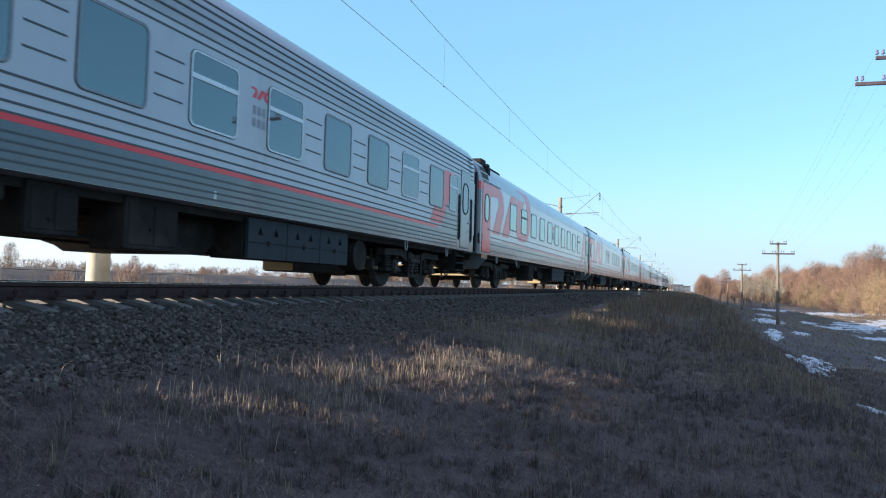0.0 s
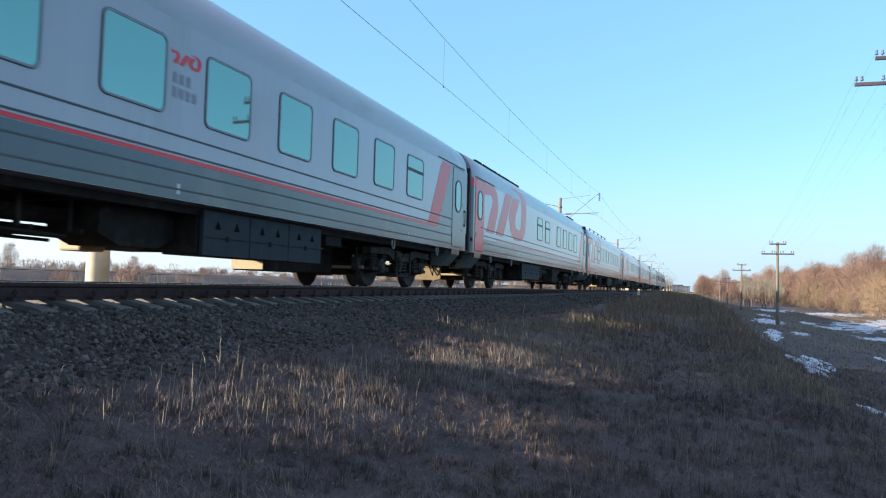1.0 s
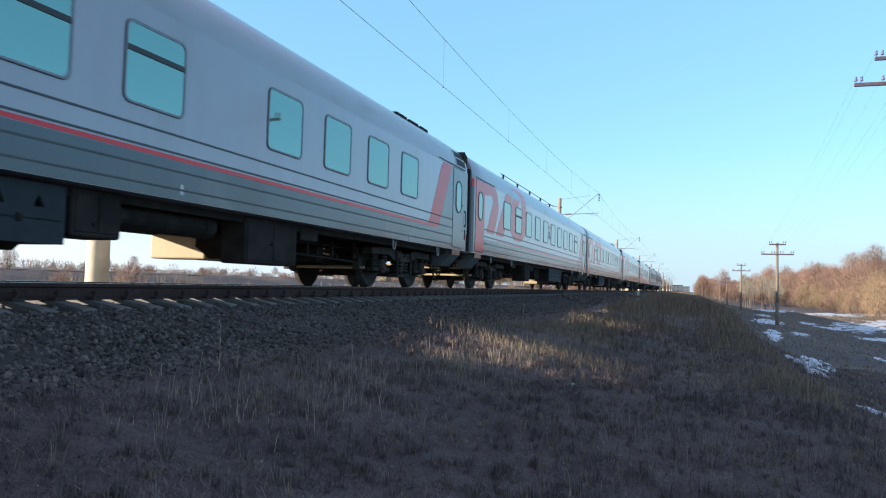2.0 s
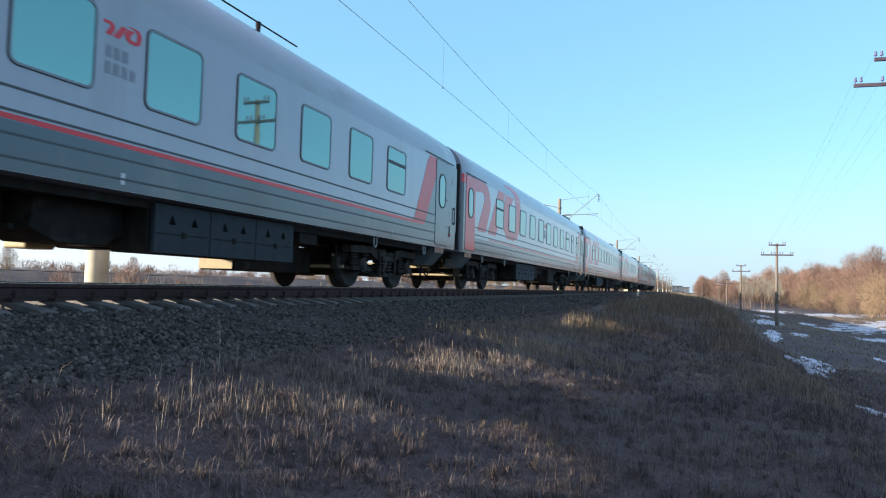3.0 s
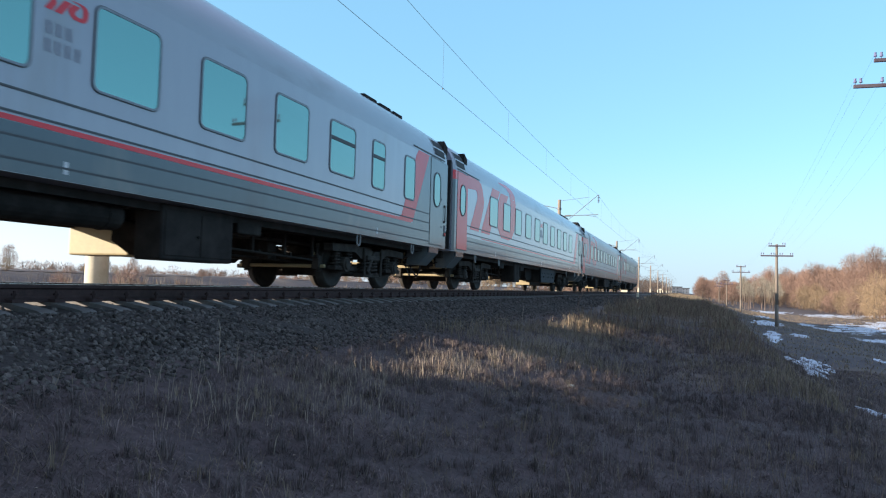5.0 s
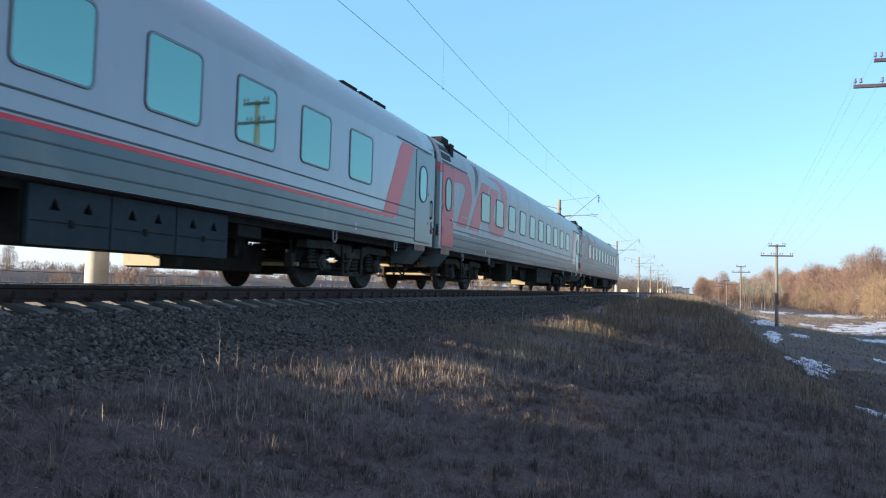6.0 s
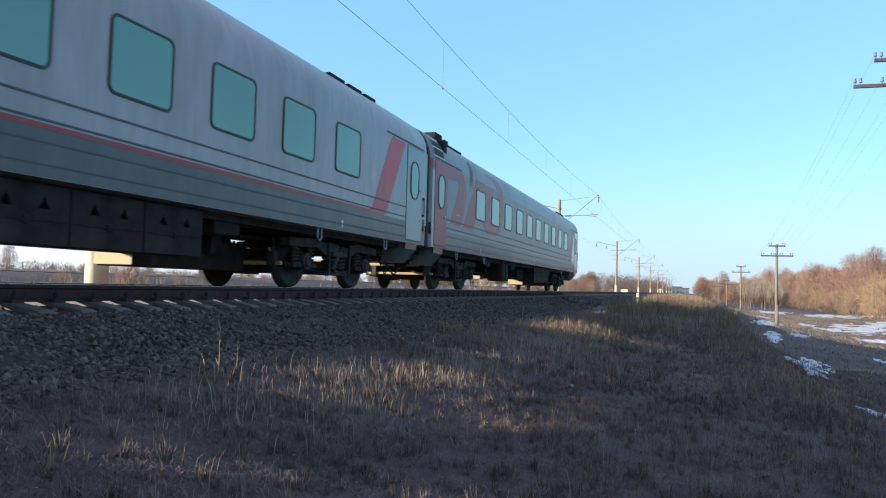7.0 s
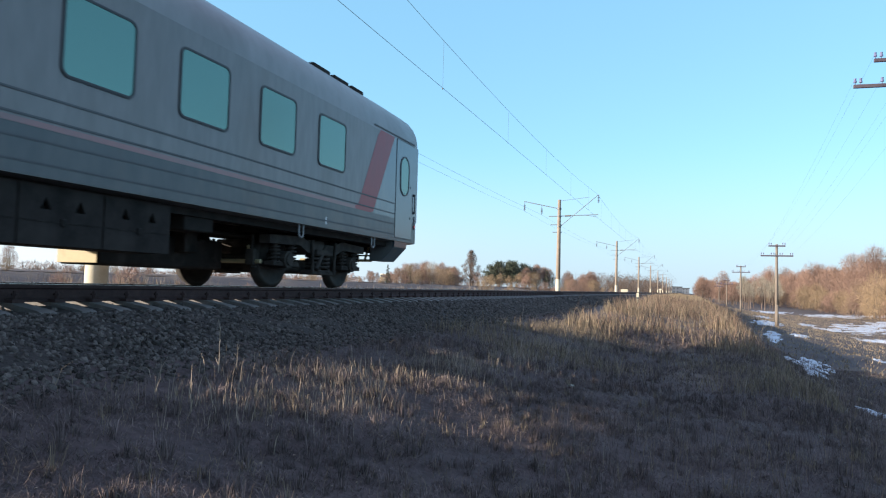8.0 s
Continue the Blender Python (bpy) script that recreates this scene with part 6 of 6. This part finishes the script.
def dry_weed(x, y, h, seed, mat="stalk", bushy=3):
    rnd = random.Random(seed)
    t = thing("dry_weed", "single dead weed stem with broken side twigs", "weed", pose(x, y, ground_z(x, y) - 0.02, 0, 0, rnd.uniform(0, 360)), "dry weeds")
    V, F = [], []
    p, d = Vector((0, 0, 0)), Vector((rnd.uniform(-0.2, 0.2), rnd.uniform(-0.2, 0.2), 1)).normalized()
    for i in range(6):
        q = p + d * h / 6
        branch(V, F, p, q, 0.006 * (1 - i * 0.12), 0.006 * (1 - (i + 1) * 0.12), 5)
        for _ in range(rnd.randrange(bushy - 3, bushy)):
            e = (d + Vector((rnd.uniform(-1, 1), rnd.uniform(-1, 1), rnd.uniform(0, 0.5)))).normalized()
            branch(V, F, q, q + e * h * rnd.uniform(0.1, 0.28), 0.0035, 0.0015, 4)
        p = q
        d = (d + Vector((rnd.uniform(-1, 1), rnd.uniform(-1, 1), 0.1)) * 0.12).normalized()
    part("stem", raw("stem", V, F, M[mat]), None, t)["kind"] = "stuff"


for i, (x, y, h) in enumerate(((3.32, 5.7, 0.42), (3.4, 5.85, 0.35), (4.8, 12.0, 0.75), (5.2, 9.9, 0.4), (7.3, 24.0, 0.9), (6.8, 26.0, 0.8), (7.9, 27.0, 0.9), (8.6, 25.5, 0.7), (10.4, 33.0, 1.3), (10.9, 34.5, 1.1), (8.4, 12.5, 0.7), (13.5, 40.0, 1.0))):
    dry_weed(x, y, h, 40 + i)


rw = random.Random(77)
for i in range(34):
    dry_weed(rw.uniform(4.8, 8.8), rw.uniform(16.5, 30), rw.uniform(0.55, 1.05), 80 + i, "weed", 7)


# ---- snow, stones and small things ----
def snow_patch(cx, cy, rx, ry, seed, turn=0.0):
    """A ragged melting sheet: high where the noise is high, sunk under the turf elsewhere."""
    n = 44
    V, F, keep = [], [], []
    f = 1.3 / rx ** 0.5
    for j in range(n + 1):
        for i in range(n + 1):
            u, w = (2 * i / n - 1) * 1.25, (2 * j / n - 1) * 1.25
            ex, ey = u * rx, w * ry
            x, y = cx + ex * math.cos(turn) - ey * math.sin(turn), cy + ex * math.sin(turn) + ey * math.cos(turn)
            v = 0.28 - 0.9 * (u * u + w * w) + 0.9 * noise.noise((x * f, y * f * 0.5, seed)) + 0.75 * noise.noise((x * f * 3, y * f * 1.6, seed + 5))
            keep.append(v > -0.12)
            V.append((x, y, ground_z(x, y) + max(-0.06, min(0.05, 0.16 * v)) + 0.02))
    for j in range(n):
        for i in range(n):
            a = j * (n + 1) + i
            q = (a, a + 1, a + n + 2, a + n + 1)
            if any(keep[k] for k in q):
                F.append(q)
    tagged(new("snow_patch", raw("snow_patch", V, F, M["snow"], True)), "thin ragged patch of old melting snow on brown grass", "snow", "snow patches")


for i, (x, y, rx, ry, a) in enumerate(((14.56, 73.1, 1.51, 9.6, -0.1), (12.31, 47.1, 0.55, 9.5, -0.1), (14.35, 50.8, 0.76, 3.0, -0.13), (21.61, 99.6, 1.11, 6.9, -0.14), (27.88, 101.2, 4.19, 20.2, -0.19), (35.23, 119.7, 3.8, 17.5, -0.2), (23.35, 71.6, 2.41, 4.5, -0.22), (25.51, 177.0, 4.29, 18.6, -0.1), (34.93, 160.6, 6.42, 16.1, -0.17), (45.23, 171.7, 6.51, 13.3, -0.17), (11.35, 25.8, 0.85, 5.4, -0.15), (15.67, 34.9, 0.68, 1.5, -0.23), (11.0, 15.5, 0.5, 0.4, -0.22), (22.74, 90.4, 2.12, 4.7, -0.17), (30.72, 84.2, 2.47, 4.4, -0.2), (17.13, 104.3, 1.36, 9.1, -0.12))):
    snow_patch(x, y, rx, ry, 70 + i, a)


def pale_stone(x, y, r):
    rnd = random.Random(9)
    bm = bmesh.new()
    bmesh.ops.create_icosphere(bm, subdivisions=2, radius=r)
    for v in bm.verts:
        v.co *= rnd.uniform(0.8, 1.15)
        v.co.z *= 0.6
    ob = new("stone", to_mesh("stone", bm, M["lump"]))
    ob.location = (x, y, ground_z(x, y) + r * 0.3)
    tagged(ob, "pale lump of stone lying in the grass", "stone")


pale_stone(5.97, 10.1, 0.055)


def picket(x, y, h, cap, label):
    t = thing("marker_post", label, "marker post", pose(x, y, ground_z(x, y) - 0.05))
    part("post", box(bmesh.new(), -0.09, 0.09, -0.09, 0.09, -0.1, h, 0.015), M["white"], t, "whitewashed concrete post")
    part("base_band", box(bmesh.new(), -0.095, 0.095, -0.095, 0.095, h * 0.42, h * 0.62, 0.01), M["rib"], t, "black painted band")
    if cap:
        part("sign_plate", box(bmesh.new(), -0.22, 0.22, -0.02, 0.02, h - 0.02, h + 0.16, 0.01), M["white"], t, "blank white sign plate")


picket(3.85, 56.0, 0.85, False, "short black and white kilometre post by the track")
picket(3.2, 118.0, 1.3, True, "white track sign on a post")
picket(-4.4, 46.0, 0.55, False, "small white marker post beyond the track")


def far_things():
    # road on a low bank beyond the field
    bm = bmesh.new()
    ys = [-200, -50] + list(range(0, 400, 10)) + [600, 1200]
    a = [bm.verts.new((-33.5, y, 0.34)) for y in ys]
    b = [bm.verts.new((-29.5, y, 0.34)) for y in ys]
    for i in range(len(ys) - 1):
        bm.faces.new((a[i], b[i], b[i + 1], a[i + 1]))
    tagged(new("road", to_mesh("road", bm, M["asphalt"])), "grey asphalt road on a low bank", "road", kind="structure")
    # truck on the road
    t = thing("truck", "white truck with a dusty pink tarpaulin trailer on the road", "truck", pose(-97, 239.0, ground_z(-97, 239) - 0.05))
    part("cab", box(bmesh.new(), -1.2, 1.2, -4.2, -2.2, 0.6, 3.3, 0.2), M["white"], t, "white truck cab")
    part("windscreen", box(bmesh.new(), -1.0, 1.0, -4.23, -4.19, 1.9, 2.9, 0.01), M["pane"], t)
    part("side_window", box(bmesh.new(), 1.19, 1.22, -3.7, -2.8, 1.9, 2.8, 0.01), M["pane"], t)
    part("trailer", box(bmesh.new(), -1.25, 1.25, -1.9, 7.5, 1.1, 3.3, 0.08), M["pink"], t, "dusty pink tarpaulin trailer")
    for y in (-3.4, 4.6, 5.9):
        for s in (1, -1):
            part("wheel", rod(bmesh.new(), (s * 0.95, y, 0.5), (s * 1.22, y, 0.5), 0.5, None, 16), M["gasket"], t)
    for x, y, w in ((-90.0, 246.0, 9.0), (-80.0, 252.0, 8.0)):
        h = thing("village_house", "distant low house with a dusty pink roof", "house", pose(x, y, ground_z(x, y)), "distant houses")
        part("wall", box(bmesh.new(), -w / 2, w / 2, 0, 7, 0, 2.6, 0.05), M["plaster"], h)
        bm = bmesh.new()
        vs = [bm.verts.new(q) for q in ((-w / 2 - 0.4, -0.4, 2.6), (w / 2 + 0.4, -0.4, 2.6), (w / 2 + 0.4, 7.4, 2.6), (-w / 2 - 0.4, 7.4, 2.6), (-w / 2, 3.5, 4.6), (w / 2, 3.5, 4.6))]
        for f in ((0, 1, 5, 4), (3, 4, 5, 2), (0, 4, 3), (1, 2, 5), (0, 3, 2, 1)):
            bm.faces.new([vs[i] for i in f])
        part("roof", bm, M["pink"], h, "dusty pink roof")
        part("chimney", box(bmesh.new(), 1.0, 1.6, 3.2, 3.8, 3.6, 5.3), M["plaster"], h)
    # pale cabinets and blocks far down the line
    c = thing("relay_cabinet", "pale grey trackside relay cabinet", "cabinet", pose(-5.0, 150.0, ground_z(-5, 150)))
    part("housing", box(bmesh.new(), -0.7, 0.7, -0.5, 0.5, 0, 1.6, 0.05), M["white"], c)
    part("roof", box(bmesh.new(), -0.8, 0.8, -0.6, 0.6, 1.6, 1.7, 0.03), M["box"], c)
    for i, (x, y, w, h) in enumerate(((-3, 700, 9, 6), (-16, 780, 16, 6), (4, 860, 8, 6))):
        blk = thing("apartment_block", "distant pale grey apartment block", "building", pose(x, y, ground_z(x, y)), "distant blocks")
        part("wall", box(bmesh.new(), -w / 2, w / 2, 0, 10, 0, h, 0.1), M["plaster"], blk)
        part("roof", box(bmesh.new(), -w / 2 - 0.4, w / 2 + 0.4, -0.4, 10.4, h, h + 0.6), M["box"], blk)
        me = shared("farpane", lambda: to_mesh("window", box(bmesh.new(), -0.7, 0.7, -0.06, 0.02, -0.8, 0.8), M["pane"]))
        for fl in range(int(h / 3)):
            for k in range(int(w / 3.2)):
                piece("window", me, blk, -w / 2 + 1.8 + 3.2 * k, 0, 1.8 + 3 * fl)


far_things()


# ---- what moves ----
def motions():
    """The train runs past towards the viewer: metres travelled by its couplings at each time."""
    run = [(0.0, -20.05), (0.5, -7.95), (1.0, 5.20), (1.5, 17.20), (3.0, 55.18), (3.5, 67.38), (4.0, 80.60), (4.5, 92.50), (6.0, 130.54), (6.5, 142.41), (7.0, 155.63), (7.5, 167.59), (8.0, 180.79)]
    for k, car in coaches:
        walk(car, [(t, pose(0, LENGTH * k - d, 0)) for t, d in run])


motions()
